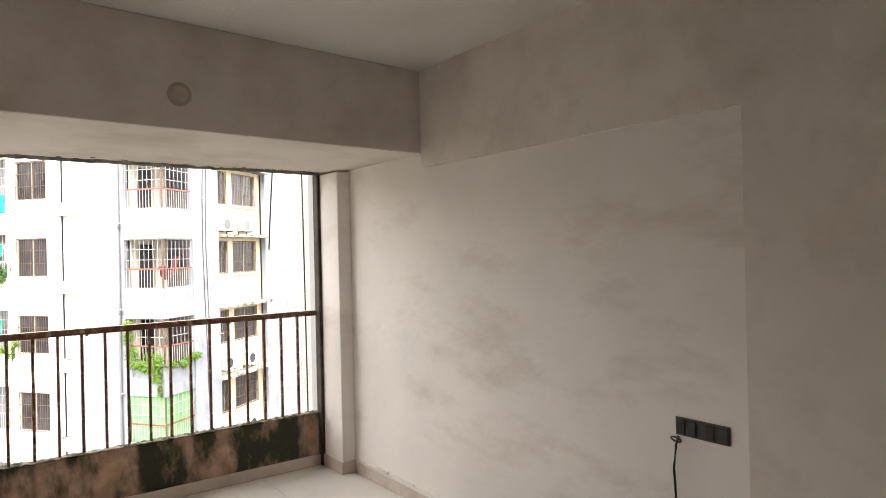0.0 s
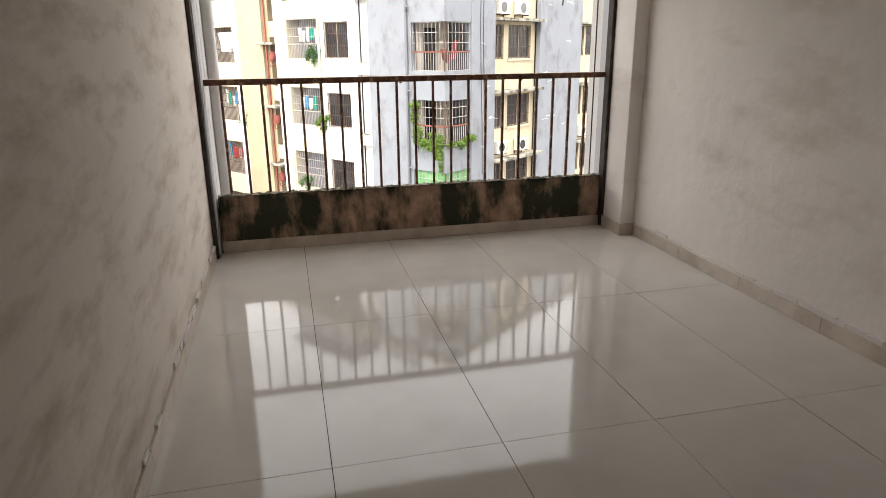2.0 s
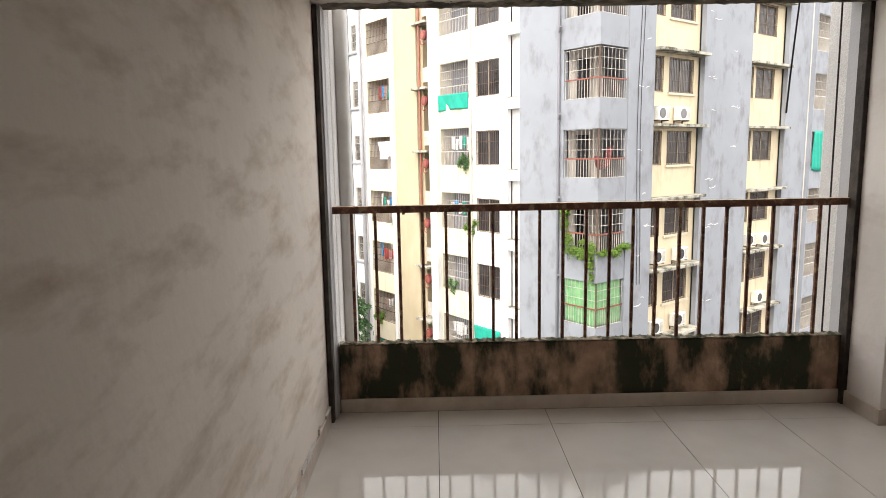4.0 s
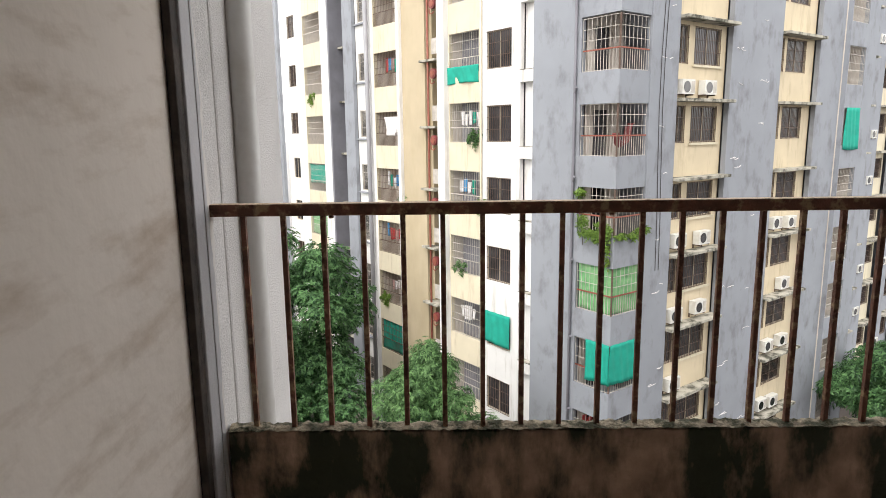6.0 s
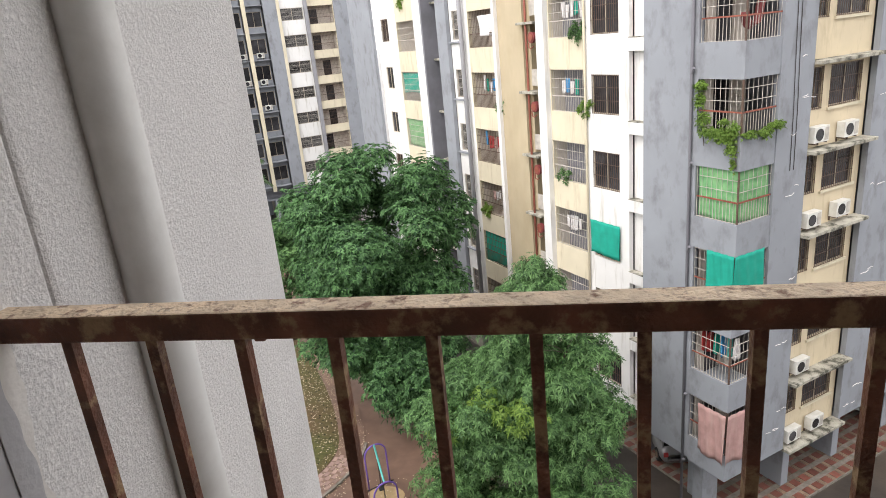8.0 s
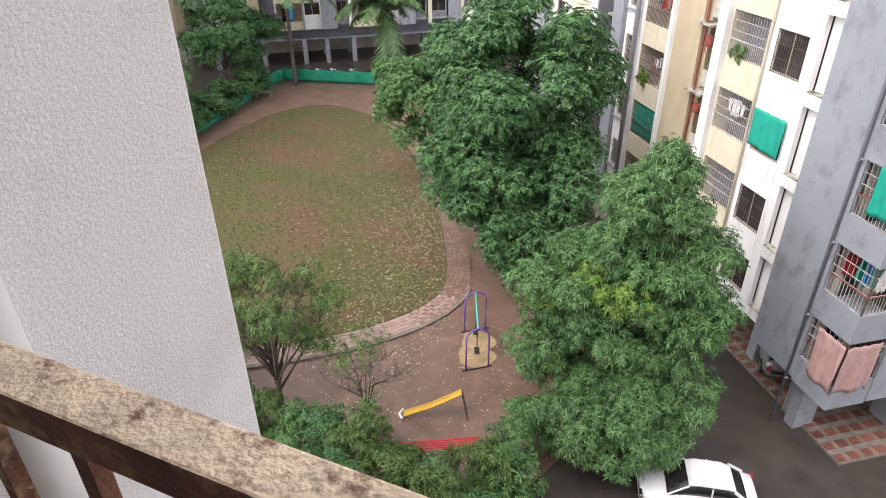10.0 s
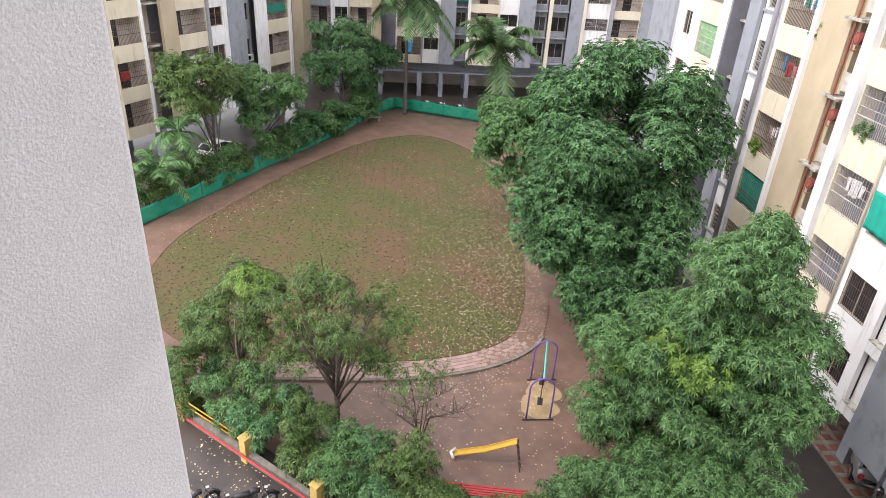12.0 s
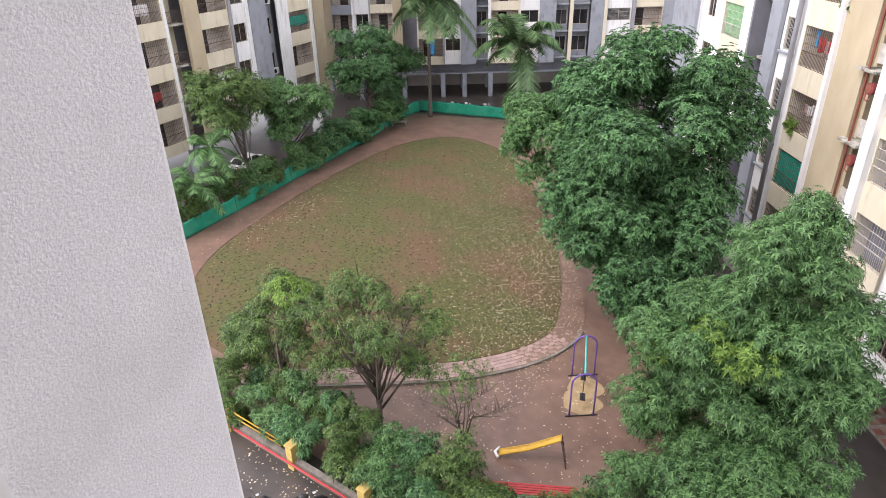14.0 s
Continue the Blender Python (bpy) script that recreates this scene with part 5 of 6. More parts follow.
lx, ly = uv(18.9, -3.3)
cN = lumps(rn, lx, ly, -12.2, 3.3, 3.2, 2.4, 34, 1.1) + lumps(rn, lx, ly, -14.6, 2.4, 2.4, 1.6, 14, 1.0)
tree("lane_tree", "dense dark green tree at the end of the lane", (lx, ly), 7, cN, 6500, 0.28, L_DARK, 21, 0.2, 8, 0.4, 7, 0.32, 0.4)
cC = lumps(rl, -18.0, 14.9, -13.2, 2.0, 1.5, 1.1, 13, 0.65) + lumps(rl, -18.6, 14.5, -15.0, 2.4, 1.4, 1.3, 16, 0.65)
tree("small_tree", "slender tree with sparse drooping leaves and yellow-green top", (-17.2, 14.0), 6, cC, 2900, 0.2, L_OLIVE, 4, 0.1, 12, 0.45, 6, 0.24, 0.3, 6, ([(-17.4, 14.9, -12.4, 1.0, 0.8, 0.45)], 190, L_BRIGHT))
cD = lumps(rl, -13.4, 15.6, -12.6, 3.4, 2.5, 0.9, 24, 0.66) + lumps(rl, -13.4, 15.2, -14.4, 3.2, 2.0, 0.9, 16, 0.6)
tree("small_tree", "spreading tree with bare dark branches and sparse leaves", (-12.9, 15.0), 6, cD, 2500, 0.19, L_OLIVE, 5, 0.15, 22, 0.45, 6, 0.24, 0.3, 9)
# bare shrub
dry = thing("bare_shrub", pose(0, 0, 0), "leafless brown branching shrub beside the play area", "shrub")
for i in range(12):
    w = rl.uniform(0, 6.28)
    h = rl.uniform(2.6, 5.0)
    sp = rl.uniform(0.6, 2.4)
    e = (-9.7 + sp * math.cos(w), 16.4 + sp * math.sin(w), GZ + h * rl.uniform(0.6, 1.0))
    md = (-9.7 + 0.2 * sp * math.cos(w + 0.9), 16.4 + 0.2 * sp * math.sin(w + 0.9), GZ + h * rl.uniform(0.3, 0.5))
    b = Mesh().tube([(-9.7, 16.4, GZ), md, e], 0.035, 5, 0.006)
    for q in range(8):
        a = Vector(md).lerp(Vector(e), rl.random())
        b.tube([tuple(a), tuple(a + Vector((rl.uniform(-0.8, 0.8), rl.uniform(-0.8, 0.8), rl.uniform(0.1, 0.7))))], 0.014, 4, 0.004)
    part("branch", b, M_BARK, dry, smooth=True)
v, f = leaf_cloud(np.random.default_rng(8), [(-9.9, 16.3, -14.6, 1.5, 1.3, 1.5)], 260, 0.16, 0.4, 5, 0.3, 0.2)
part("leaves", leaves_mesh("leaves", v, f, L_OLIVE), None, dry)

# shrubs along the front wall
ROW = []
for j in range(15):
    ROW.append((-21.0 + 1.28 * j, 12.5 + 0.3 * math.sin(2.3 * j), 1.3 + 1.1 * abs(math.sin(1.7 * j)), 1.0, (L_DARK, L_OLIVE, L_OLIVE, L_MID, L_DARK)[j % 5]))
for j in range(8):
    ROW.append((-19.6 + 1.1 * j, 13.9 + 0.4 * math.sin(3.1 * j), 1.6 + 1.2 * abs(math.sin(2.1 * j + 1)), 1.0, (L_OLIVE, L_DARK, L_OLIVE, L_MID)[j % 4]))
ROW += [(-3.6, 14.2, 2.6, 1.1, L_OLIVE), (-2.6, 16.6, 3.0, 1.3, L_MID), (-8.6, 13.4, 2.4, 1.0, L_OLIVE), (-7.2, 13.6, 2.0, 0.9, L_OLIVE), (-5.4, 13.6, 2.2, 1.0, L_DARK), (-9.9, 14.2, 2.2, 1.1, L_DARK), (-11.2, 14.2, 1.8, 1.0, L_MID), (-3.4, 17.6, 2.4, 1.0, L_MID), (-8.2, 14.6, 3.0, 0.9, L_OLIVE), (-6.9, 14.6, 0.9, 0.6, L_OLIVE), (-4.4, 14.9, 2.4, 1.0, L_OLIVE), (-3.6, 15.6, 2.4, 1.0, L_DARK), (-2.5, 14.6, 2.6, 1.1, L_MID), (-6.5, 13.0, 2.2, 1.0, L_OLIVE), (-4.4, 13.0, 2.4, 1.1, L_OLIVE)]
for i, (x, y, h, r, m_) in enumerate(ROW):
    sh = thing("shrub", pose(0, 0, 0), "leafy shrub growing behind the low boundary wall", "shrub", "shrubs along the wall")
    part("stems", Mesh().tube([(x, y, GZ), (x + 0.1, y, GZ + h * 0.7)], 0.05, 6, 0.015).tube([(x, y, GZ), (x - 0.3, y + 0.2, GZ + h * 0.6)], 0.04, 6, 0.012), M_BARK, sh)
    v, f = leaf_cloud(np.random.default_rng(40 + i), lumps(rl, x, y, GZ + h * 0.55, r * 0.95, r * 0.65, h * 0.42, 9, 0.42), 330, 0.19, 0.4, 6, 0.26, 0.35)
    part("foliage", leaves_mesh("foliage", v, f, m_), None, sh)

# trees and hedge along the west fence
cl = lumps(rl, -39.5, 29.3, -11.0, 2.8, 3.4, 2.6, 26, 1.05)
tree("fence_tree", "olive green tree with thin crown by the fence", (-38.9, 29.8), 7.5, cl, 3600, 0.24, L_OLIVE, 11, 0.16, 8, 0.4, 6, 0.32, 0.3, 3)
cl = lumps(rl, -39.5, 35.2, -12.4, 2.9, 3.5, 2.2, 26, 1.1)
tree("fence_tree", "bright green leafy tree by the fence", (-39.7, 35.0), 6, cl, 4200, 0.24, L_MID, 12, 0.15, 8, 0.4, 6, 0.34, 0.4, 2)
cl = lumps(rl, -41.4, 46.6, -11.2, 2.6, 3.4, 3.3, 30, 1.15)
tree("fence_tree", "dark green slim tree by the far fence", (-41.0, 46.5), 8, cl, 4600, 0.24, L_DARK, 13, 0.16, 8, 0.4, 6, 0.32, 0.4, 2)
cl = lumps(rl, -42.4, 52.0, -12.6, 2.5, 3.0, 2.7, 24, 1.1)
tree("fence_tree", "dark green slim tree by the far fence", (-42.4, 52.0), 7, cl, 3600, 0.24, L_DARK, 14, 0.15, 7, 0.4, 6, 0.32, 0.4, 2)
for i in range(8):
    x, y = -38.6 - 0.33 * i, 36.0 + 2.0 * i
    sh = thing("hedge_bush", pose(0, 0, 0), "dark leafy hedge bush along the green fence", "shrub", "hedge along the fence")
    v, f = leaf_cloud(np.random.default_rng(70 + i), lumps(rl, x, y, GZ + 1.7, 1.1, 1.3, 1.4, 12, 0.75), 1000, 0.2, 0.35, 6, 0.34, 0.5)
    part("foliage", leaves_mesh("foliage", v, f, L_DARK if i % 3 else L_MID), None, sh)
    part("stem", Mesh().tube([(x, y, GZ), (x, y, GZ + 1.6)], 0.06, 6, 0.02), M_BARK, sh)


for i in range(7):
    x, y = -37.0 - 0.17 * i, 21.0 + 2.1 * i
    sh = thing("hedge_bush", pose(0, 0, 0), "leafy bush growing along the green fence", "shrub", "hedge along the fence")
    v, f = leaf_cloud(np.random.default_rng(90 + i), lumps(rl, x, y, GZ + 1.6, 0.9, 1.2, 1.3, 11, 0.65), 760, 0.2, 0.35, 6, 0.34, 0.5)
    part("foliage", leaves_mesh("foliage", v, f, L_OLIVE if i % 2 else L_MID), None, sh)
    part("stem", Mesh().tube([(x, y, GZ), (x, y, GZ + 1.6)], 0.06, 6, 0.02), M_BARK, sh)


def palm(base, trunk_h, fl, fronds, seed, trunk_r=0.24, label="tall royal palm with grey trunk and arching fronds", droop=1.0, leaf=None):
    rr = random.Random(seed)
    t = thing("palm_tree", pose(*base, GZ), label, "palm tree", "palms of the courtyard")
    part("trunk", Mesh().tube([(0, 0, -0.05), (0, 0, 0.5), (0.05, 0, trunk_h * 0.5), (0, 0, trunk_h)], trunk_r, 12, trunk_r * 0.62), M_PALMBARK, t, smooth=True)
    part("crownshaft", Mesh().tube([(0, 0, trunk_h - 0.02), (0, 0, trunk_h + 0.8)], trunk_r * 0.75, 10, trunk_r * 0.4), L_MID, t, smooth=True)
    for i in range(fronds):
        a = 2.4 * i + rr.uniform(-0.2, 0.2)
        lift = rr.uniform(-0.1, 1.5)
        ln = fl * rr.uniform(0.85, 1.1)
        m = Mesh()
        pts = []
        for j in range(9):
            s = j / 8
            r = ln * s * (0.95 - 0.1 * s) * math.cos(0.55 * lift)
            z = trunk_h + 0.7 + ln * 0.85 * (lift * s - 0.86 * s * s)
            pts.append((r * math.cos(a), r * math.sin(a), z))
        m.tube(pts, 0.035, 5, 0.008)
        for j in range(56):
            s = 0.12 + 0.87 * j / 55
            fi = s * 8
            i0 = min(7, int(fi))
            p = Vector(pts[i0]).lerp(Vector(pts[i0 + 1]), fi - i0)
            d = (Vector(pts[i0 + 1]) - Vector(pts[i0])).normalized()
            sd = Vector((-math.sin(a), math.cos(a), 0))
            ll = fl * 0.24 * math.sin(math.pi * (0.12 + 0.8 * s)) + 0.12
            for g in (-1, 1):
                tip = p + (sd * g + d * 0.55).normalized() * ll + Vector((0, 0, -ll * rr.uniform(0.15, 0.7)))
                n = len(m.v)
                wv = d * (0.06 * fl / 4)
                m.v += [tuple(p - wv), tuple(p + wv), tuple(tip)]
                m.f.append((n, n + 1, n + 2))
        part("frond", m, leaf or L_PALM, t)
    return t


palm((-39.4, 54.2), 10.9, 5.8, 28, 1)
palm((-30.5, 57.0), 6.9, 5.6, 26, 2)
palm((-36.8, 23.6), 2.2, 2.8, 13, 3, 0.12, "low yellow-green areca palm by the fence", leaf=L_MID)
palm((-37.6, 26.0), 4.2, 2.6, 12, 4, 0.12, "low yellow-green areca palm by the fence", leaf=L_MID)

# green net fence
FN = [(-35.7, 20.5), (-36.6, 26.6), (-37.8, 33), (-38.9, 39.5), (-40.1, 46), (-41.6, 52), (-41.6, 55.3), (-36.1, 56.6), (-29.9, 58.0), (-20.5, 58.0)]
for i in range(len(FN) - 1):
    a, b = Vector(FN[i]), Vector(FN[i + 1])
    ln = (b - a).length
    fe = thing("net_fence", pose(a.x, a.y, GZ, 0, 0, math.degrees(math.atan2(b.y - a.y, b.x - a.x))), "sagging green net fence on thin posts", "fence", "green fence panels")
    nm = Mesh().sheet(lambda u, w: (ln * u, 0.06 * math.sin(14 * u) * w, 0.05 + (1.25 - 0.12 * math.sin(math.pi * ((u * ln / 2.2) % 1))) * w), 40, 6)
    np_ = part("net", nm, M_NETFENCE, fe, smooth=True)
    np_.modifiers.new("thickness", "SOLIDIFY").thickness = 0.01
    for q in range(int(ln / 2.2) + 1):
        part("post", Mesh().tube([(2.2 * q, 0.03, 0), (2.2 * q, 0.03, 1.4)], 0.025, 6), M_GRILLE, fe)

# bench
be = thing("bench", pose(-40.1, 49.8, GZ + 0.02, 0, 0, 40), "plain grey stone bench at the end of the lawn", "bench")
part("seat", Mesh().box(-0.9, -0.22, 0.4, 0.9, 0.22, 0.48), M_KERB, be, bevel=0.01)
for x in (-0.65, 0.65):
    part("leg", Mesh().box(x - 0.08, -0.18, 0, x + 0.08, 0.18, 0.4), M_KERB, be, bevel=0.01)

# swing: two purple arches and a turquoise top bar
P1, P2 = Vector((-6.5, 20.75, GZ + 0.02)), Vector((-7.6, 23.3, GZ + 0.02))
sg = thing("swing_set", pose(0, 0, 0), "playground swing with purple arches and turquoise bar", "swing")
ax = Vector((0.78, 0.62, 0)).normalized()
for p in (P1, P2):
    hoop = [p - ax * 0.52, p - ax * 0.52 + Vector((0, 0, 0.9)), p - ax * 0.52 + Vector((0, 0, 1.75))]
    for j in range(9):
        w = math.pi * j / 8
        hoop.append(p - ax * 0.52 * math.cos(w) + Vector((0, 0, 1.75 + 0.5 * math.sin(w))))
    hoop += [p + ax * 0.52 + Vector((0, 0, 0.9)), p + ax * 0.52]
    part("arch", Mesh().tube([tuple(q) for q in hoop], 0.04, 8), M_PURPLE, sg, smooth=True)
    part("foot_bar", Mesh().tube([tuple(p - ax * 0.7 + Vector((0, 0, 0.03))), tuple(p + ax * 0.7 + Vector((0, 0, 0.03)))], 0.03, 6), M_BLACK, sg)
up = Vector((0, 0, 2.24))
part("top_bar", Mesh().tube([tuple(P1 + up), tuple(P2 + up)], 0.045, 8), M_TEALP, sg, smooth=True)
for s in (0.22, 0.72):
    q = P1.lerp(P2, s)
    sd = (P2 - P1).normalized()
    for g in (-0.2, 0.2):
        part("chain", Mesh().tube([tuple(q + sd * g + up), tuple(q + sd * g + Vector((0, 0, 0.55)))], 0.012, 5), M_BLACK, sg)
    c = q + Vector((0, 0, 0.52))
    part("swing_seat", Mesh().box(-0.24, -0.12, 0, 0.24, 0.12, 0.04), M_BLACK, sg, m=Matrix.Translation(c) @ pose(0, 0, 0, 0, 0, math.degrees(math.atan2(sd.y, sd.x))), bevel=0.01)
for i, (x, y, r) in enumerate(((-6.85, 21.5, 0.85), (-7.2, 22.6, 0.8))):
    lp = [(x + r * (1 + 0.15 * math.sin(3 * w + i)) * math.cos(w), y + r * (1 + 0.12 * math.cos(2 * w)) * math.sin(w)) for w in [2 * math.pi * j / 24 for j in range(24)]]
    structure("ground_sand", Mesh().poly(lp, GZ + 0.021, GZ + 0.03 + 0.004 * i), M_SAND, "worn yellow sand patch under the swing", "sand")

# slide
A, B = Vector((-8.2, 16.75, GZ + 0.25)), Vector((-6.0, 17.7, GZ + 1.45))
sl = thing("slide", pose(0, 0, 0), "yellow playground slide with steel foot and ladder", "slide")
dr = (B - A)
hd = Vector((dr.x, dr.y, 0)).normalized()
sd = Vector((-hd.y, hd.x, 0))
chute = Mesh().sheet(lambda u, w: A + dr * u + Vector((0, 0, 0.12 * math.sin(math.pi * u) * -1)) + sd * (0.15 * math.cos(math.pi * w)) + Vector((0, 0, -0.1 * math.sin(math.pi * w))), 14, 8)
ch = part("chute", chute, M_SLIDE, sl, smooth=True)
ch.modifiers.new("thickness", "SOLIDIFY").thickness = 0.02
part("lip", Mesh().tube([tuple(A + sd * 0.27), tuple(A - hd * 0.15), tuple(A - sd * 0.27)], 0.06, 8), M_CARW, sl, smooth=True)
for g in (-0.15, 0.15):
    part("side_rail", Mesh().tube([tuple(A + sd * g), tuple(A + dr * 0.5 + sd * g + Vector((0, 0, -0.1))), tuple(B + sd * g)], 0.025, 6), M_SLIDE, sl)
    part("post", Mesh().tube([tuple(B + sd * g), tuple(Vector((B.x, B.y, GZ)) + sd * g + hd * 0.25)], 0.03, 6), M_GRILLE, sl)
for j in range(4):
    q = Vector((B.x, B.y, GZ + 0.35 + 0.3 * j)) + hd * (0.2 - 0.05 * j)
    part("rung", Mesh().tube([tuple(q + sd * 0.24), tuple(q - sd * 0.24)], 0.018, 6), M_GRILLE, sl)

# long red slatted bench
rbt = thing("park_bench", pose(-6.3, 15.55, GZ + 0.02, 0, 0, 29), "long low red slatted metal bench among the shrubs", "bench")
for j in range(5):
    part("slat", Mesh().box(-1.85, -0.25 + 0.11 * j, 0.43, 1.85, -0.17 + 0.11 * j, 0.46), M_RED, rbt, bevel=0.006)
for x in (-1.6, -0.55, 0.55, 1.6):
    part("leg", Mesh().tube([(x, -0.2, 0), (x, -0.2, 0.42)], 0.025, 8), M_RED, rbt)
    part("leg", Mesh().tube([(x, 0.27, 0), (x, 0.27, 0.42)], 0.025, 8), M_RED, rbt)

# low boundary wall with yellow posts and pipes
bw = thing("boundary_wall", pose(0, 0, GZ), "low concrete wall with yellow posts and red and yellow pipes", "wall")
part("plinth", Mesh().box(-24, 11.65, 0, -4, 11.9, 0.45), M_KERB, bw, bevel=0.02)
for x in (-18.4, -14.55, -10.8, -7.1):
    part("post", Mesh().box(x - 0.17, 11.55, 0, x + 0.17, 11.95, 1.15).box(x - 0.2, 11.52, 1.15, x + 0.2, 11.98, 1.22), M_YPOST, bw, "yellow painted post", bevel=0.015)
part("pipe", Mesh().tube([(-24, 11.45, 0.5), (-14, 11.45, 0.5), (-4, 11.45, 0.5)], 0.05, 8), M_RED, bw, "red pipe rail", smooth=True)
for z in (0.75, 1.0):
    part("pipe", Mesh().tube([(-24, 11.75, z), (-15.2, 11.75, z)], 0.03, 8), M_SLIDE, bw, "yellow pipe rail", smooth=True)
structure("road_marking", Mesh().box(-16, 9.4, GZ, -8.5, 9.52, GZ + 0.004), M_SLIDE, "worn yellow parking line", "road marking")


def motorbike(m, paint):
    b = thing("motorbike", m, "dark parked motorbike leaning on its stand", "motorbike", "parked motorbikes")
    for x in (-0.62, 0.62):
        w = part("wheel", Mesh().tube([(x + 0.25 * math.cos(a), 0, 0.3 + 0.25 * math.sin(a)) for a in [2 * math.pi * j / 20 for j in range(21)]], 0.055, 7), M_TYRE, b, smooth=True)
        part("rim", Mesh().tube([(x, -0.04, 0.3), (x, 0.04, 0.3)], 0.09, 12), M_CHROME, w)
        part("spokes", Mesh().box(x - 0.2, -0.01, 0.29, x + 0.2, 0.01, 0.31).box(x - 0.01, -0.01, 0.1, x + 0.01, 0.01, 0.5), M_CHROME, w)
    part("tank", Mesh().tube([(0.0, 0, 0.82), (0.12, 0, 0.86), (0.3, 0, 0.82)], 0.14, 10, 0.09), paint, b, smooth=True)
    part("seat", Mesh().tube([(-0.6, 0, 0.82), (-0.3, 0, 0.78), (0.0, 0, 0.79)], 0.1, 8, 0.12), M_BLACK, b, smooth=True)
    part("engine", Mesh().box(-0.18, -0.13, 0.25, 0.22, 0.13, 0.6), M_SWBOX, b, bevel=0.04)
    for g in (-0.07, 0.07):
        part("fork", Mesh().tube([(0.62, g, 0.3), (0.42, g, 0.95)], 0.025, 6), M_CHROME, b)
    part("handlebar", Mesh().tube([(0.3, -0.36, 1.02), (0.42, -0.15, 0.98), (0.42, 0.15, 0.98), (0.3, 0.36, 1.02)], 0.018, 6), M_BLACK, b, smooth=True)
    part("headlight", Mesh().tube([(0.46, 0, 0.88), (0.58, 0, 0.87)], 0.08, 12), M_CHROME, b)
    part("front_mudguard", Mesh().tube([(0.95, 0, 0.42), (0.75, 0, 0.64), (0.5, 0, 0.62)], 0.06, 6), paint, b, smooth=True)
    part("rear_mudguard", Mesh().tube([(-0.95, 0, 0.5), (-0.7, 0, 0.66), (-0.45, 0, 0.62)], 0.06, 6), paint, b, smooth=True)
    part("exhaust", Mesh().tube([(0.1, 0.14, 0.28), (-0.3, 0.15, 0.26), (-0.75, 0.17, 0.36)], 0.04, 7), M_CHROME, b, smooth=True)
    part("stand", Mesh().tube([(-0.05, 0.1, 0.3), (-0.02, 0.3, 0.0)], 0.015, 5), M_BLACK, b)
    return b


for i, (x, y, a) in enumerate(((-14.1, 9.0, 72), (-13.3, 9.2, 68), (-12.6, 10.3, 58), (-11.6, 9.5, 55), (-10.5, 9.5, 62), (-9.5, 9.8, 60), (-10.2, 11.0, 165))):
    motorbike(pose(x, y, GZ, 0, 0, a), M_BLACK if i % 3 else M_CARD)


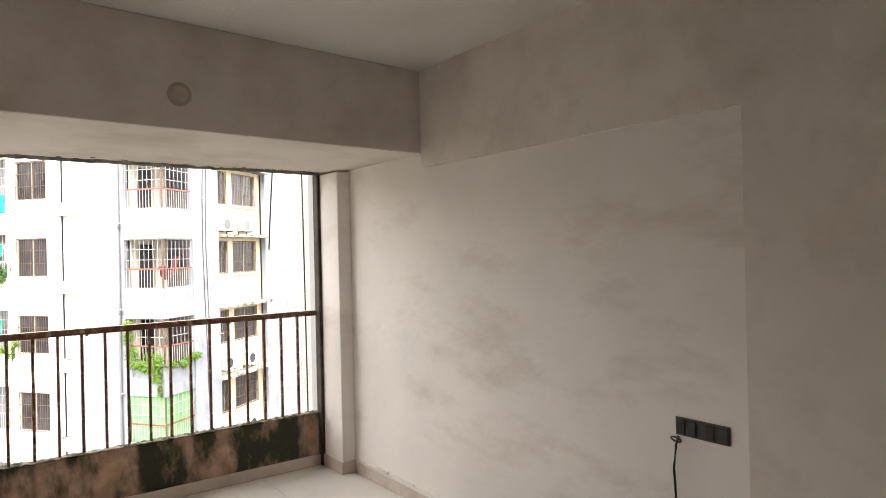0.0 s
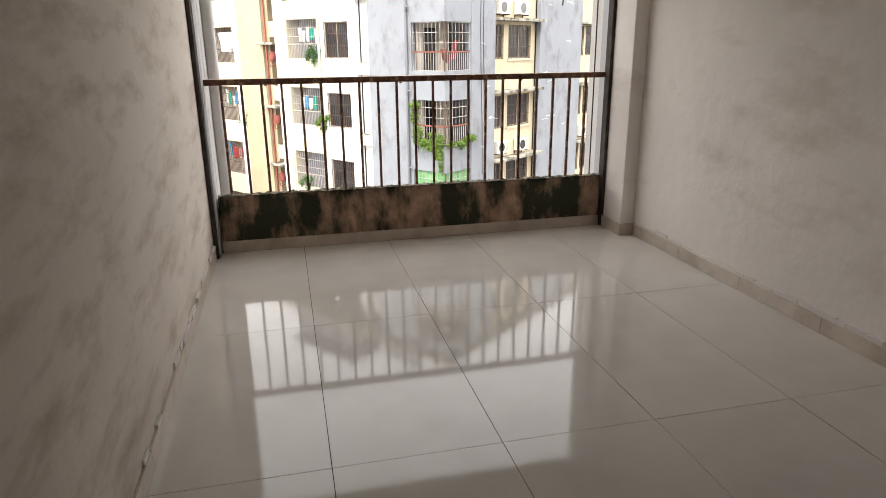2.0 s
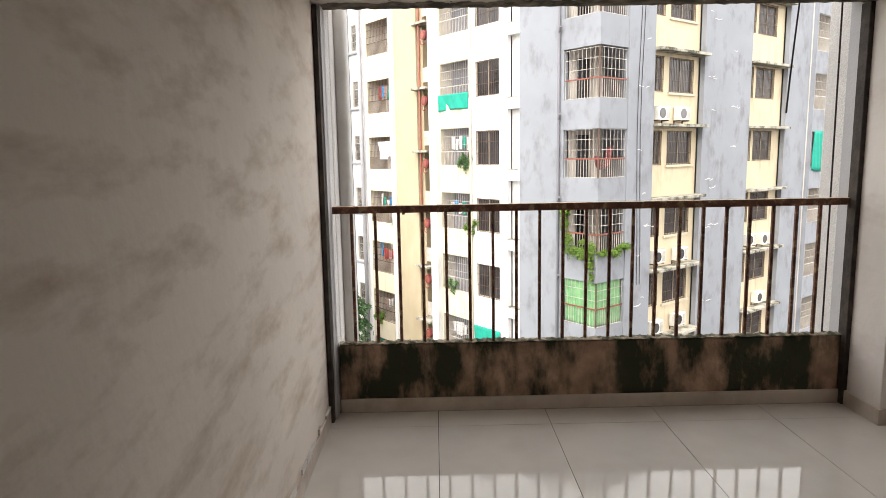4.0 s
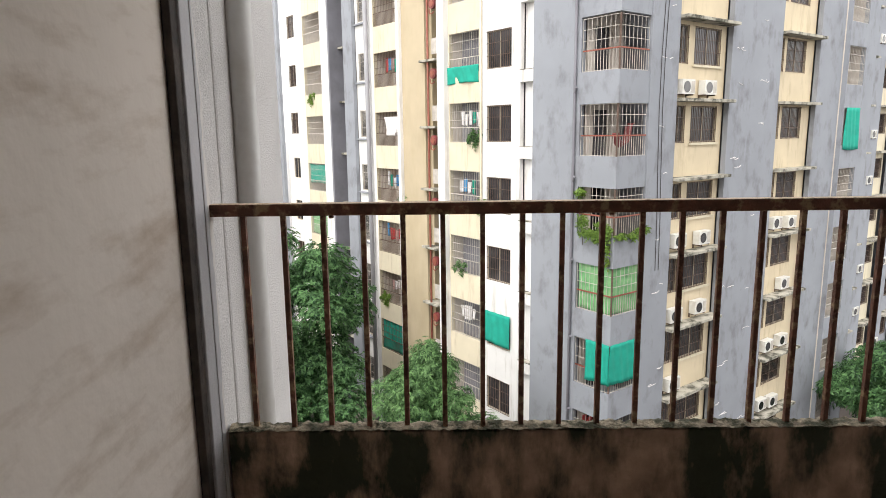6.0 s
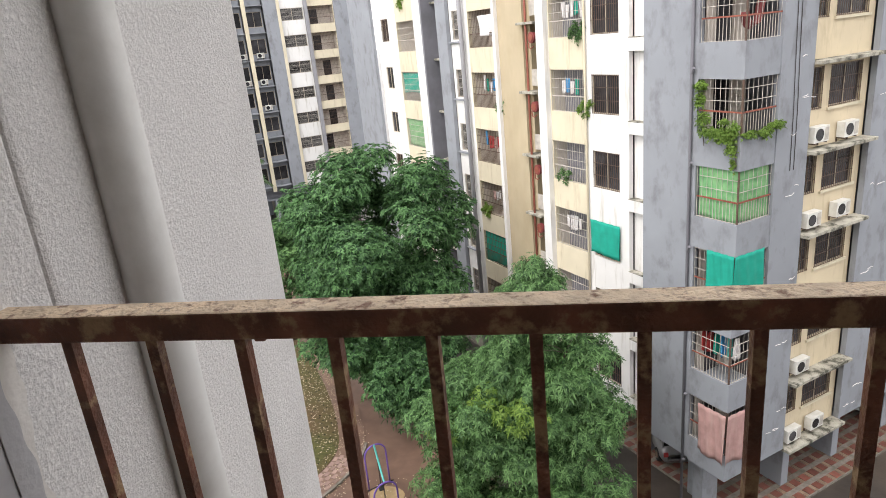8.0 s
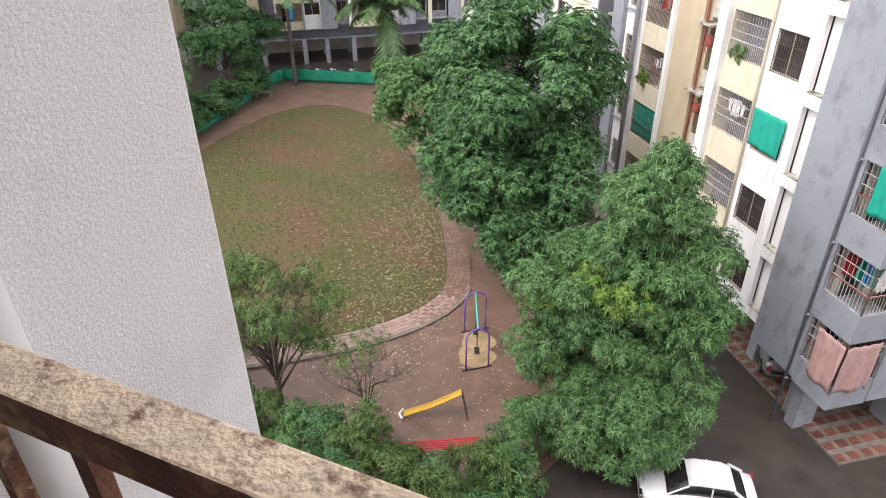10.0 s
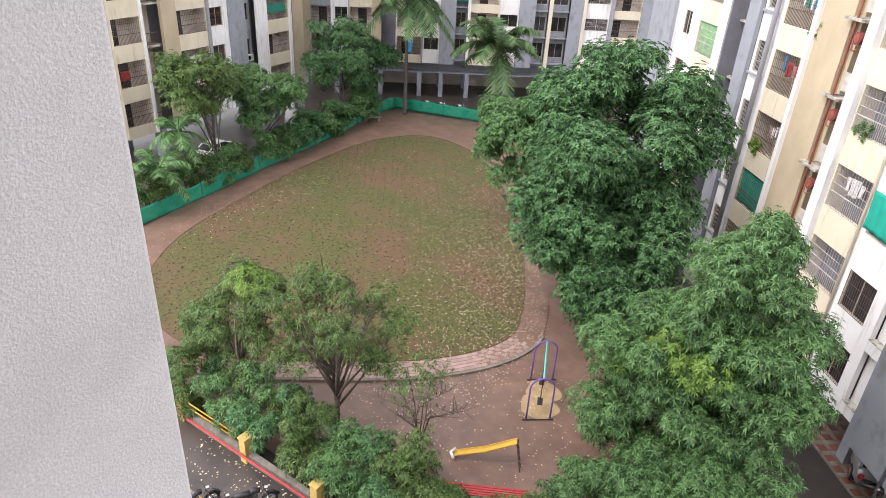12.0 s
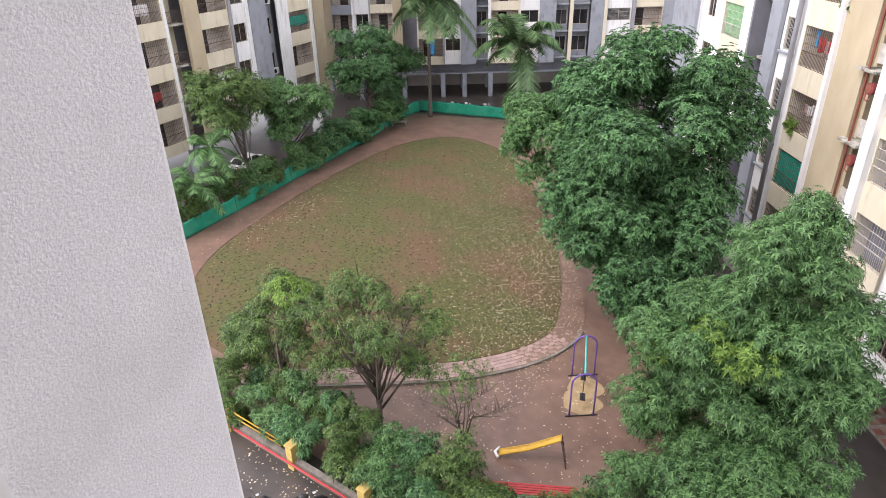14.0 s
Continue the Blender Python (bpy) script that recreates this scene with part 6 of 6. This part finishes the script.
def car(m, paint, label):
    c = thing("car", m, label, "car")
    def shell(ends, belly):
        """Closed skin through cross sections (x, half width, low, high)."""
        m_ = Mesh()
        k = 16
        for x, hw, lo, hi in ends:
            for q in range(k):
                w = 2 * math.pi * (q + 0.5) / k
                cy, cz = math.cos(w), math.sin(w)
                m_.v.append((x, hw * math.copysign(abs(cy) ** belly, cy), (lo + hi) / 2 + (hi - lo) / 2 * math.copysign(abs(cz) ** belly, cz)))
        for r in range(len(ends) - 1):
            for q in range(k):
                m_.f.append((r * k + q, r * k + (q + 1) % k, (r + 1) * k + (q + 1) % k, (r + 1) * k + q))
        m_.f += [tuple(range(k)), tuple(reversed(range((len(ends) - 1) * k, len(ends) * k)))]
        return m_
    hull = [(-1.98, 0.6, 0.45, 0.78), (-1.9, 0.76, 0.3, 0.92), (-1.5, 0.83, 0.24, 0.98), (-0.6, 0.85, 0.24, 0.98), (0.6, 0.85, 0.24, 0.97), (1.2, 0.84, 0.24, 0.93), (1.7, 0.78, 0.26, 0.83), (1.93, 0.62, 0.36, 0.70)]
    part("body", shell(hull, 0.45), paint, c, smooth=True)
    cabin = [(-1.55, 0.66, 0.8, 0.97), (-1.15, 0.68, 0.8, 1.3), (-0.8, 0.66, 0.8, 1.42), (0.1, 0.66, 0.8, 1.44), (0.5, 0.67, 0.8, 1.32), (1.08, 0.70, 0.8, 0.95)]
    part("cabin_glass", shell(cabin, 0.55), M_DARK, c, "dark tinted car glass", smooth=True)
    roof = [(-1.12, 0.56, 1.24, 1.315), (-0.8, 0.60, 1.3, 1.445), (0.1, 0.60, 1.32, 1.465), (0.42, 0.58, 1.28, 1.375)]
    part("roof_panel", shell(roof, 0.6), paint, c, smooth=True)
    for g in (-1, 1):
        part("pillar", Mesh().tube([(0.4, g * 0.6, 1.34), (1.08, g * 0.72, 0.95)], 0.035, 6), paint, c)
        part("pillar", Mesh().tube([(-1.08, g * 0.6, 1.3), (-1.6, g * 0.7, 0.95)], 0.06, 6), paint, c)
        part("pillar", Mesh().tube([(-0.35, g * 0.655, 1.36), (-0.35, g * 0.72, 0.95)], 0.03, 6), paint, c)
        part("mirror", Mesh().box(0.72, g * 0.86 - 0.08, 0.96, 0.84, g * 0.86 + 0.08, 1.08), paint, c, bevel=0.03)
    for g in (-1, 1):
        for x in (-1.2, 1.25):
            w = part("wheel", Mesh().tube([(x, g * 0.66, 0.31), (x, g * 0.85, 0.31)], 0.31, 20), M_TYRE, c)
            part("rim", Mesh().tube([(x, g * 0.84, 0.31), (x, g * 0.865, 0.31)], 0.19, 16), M_CHROME, w)
        part("headlight", Mesh().box(1.86, g * 0.6 - 0.15, 0.62, 1.97, g * 0.6 + 0.15, 0.76), M_CHROME, c, bevel=0.02)
        part("tail_light", Mesh().box(-2.0, g * 0.66 - 0.1, 0.68, -1.9, g * 0.66 + 0.1, 0.88), M_RED, c, bevel=0.02)
    return c


car(PU @ pose(2.6, 5.2, 0.11, 0, 0, 60), M_CARS, "silver hatchback parked under the corner block")
car(PU @ pose(13.0, 2.3, 0.11, 0, 0, 200), M_CARW, "white car parked between the stilts")
car(PU @ pose(21.3, 1.6, 0, 0, 0, 250), M_CARW, "white car standing at the end of the lane")
tub = thing("plastic_tub", PU @ pose(17.0, -0.7, 0), "blue plastic tub lying on the wet lane", "tub")
part("bowl", Mesh().sheet(lambda u, w: ((0.34 + 0.12 * w) * math.cos(6.2832 * u), (0.34 + 0.12 * w) * math.sin(6.2832 * u), 0.3 * w), 24, 3).sheet(lambda u, w: ((0.44 * min(1.0, 1.35 * w) - 0.1 * (1 - w) * w) * math.cos(6.2832 * u), (0.44 * min(1.0, 1.35 * w) - 0.1 * (1 - w) * w) * math.sin(6.2832 * u), 0.03 + 0.27 * w ** 4), 24, 6), M_BLUE, tub)
part("rim", Mesh().sheet(lambda u, w: ((0.46 + 0.03 * math.cos(6.2832 * w)) * math.cos(6.2832 * u), (0.46 + 0.03 * math.cos(6.2832 * w)) * math.sin(6.2832 * u), 0.3 + 0.02 * math.sin(6.2832 * w)), 24, 6), M_BLUE, tub)
car(pose(3.0, 17.3, GZ, 0, 0, 194), M_CARW, "white car parked under the tree by the lane")
for x, y, a in ((-37.5, 58.0, 20), (-35.5, 58.6, 30), (-33.0, 59.2, 25), (-30.6, 59.8, 30), (-39.0, 57.5, 15)):
    motorbike(pose(x, y, GZ, 0, 0, a), M_CLOTHW)
for x, y in ((-42.9, 33.0),):
    car(pose(x, y, GZ, 0, 0, 97), M_CARW, "white car parked behind the west fence")
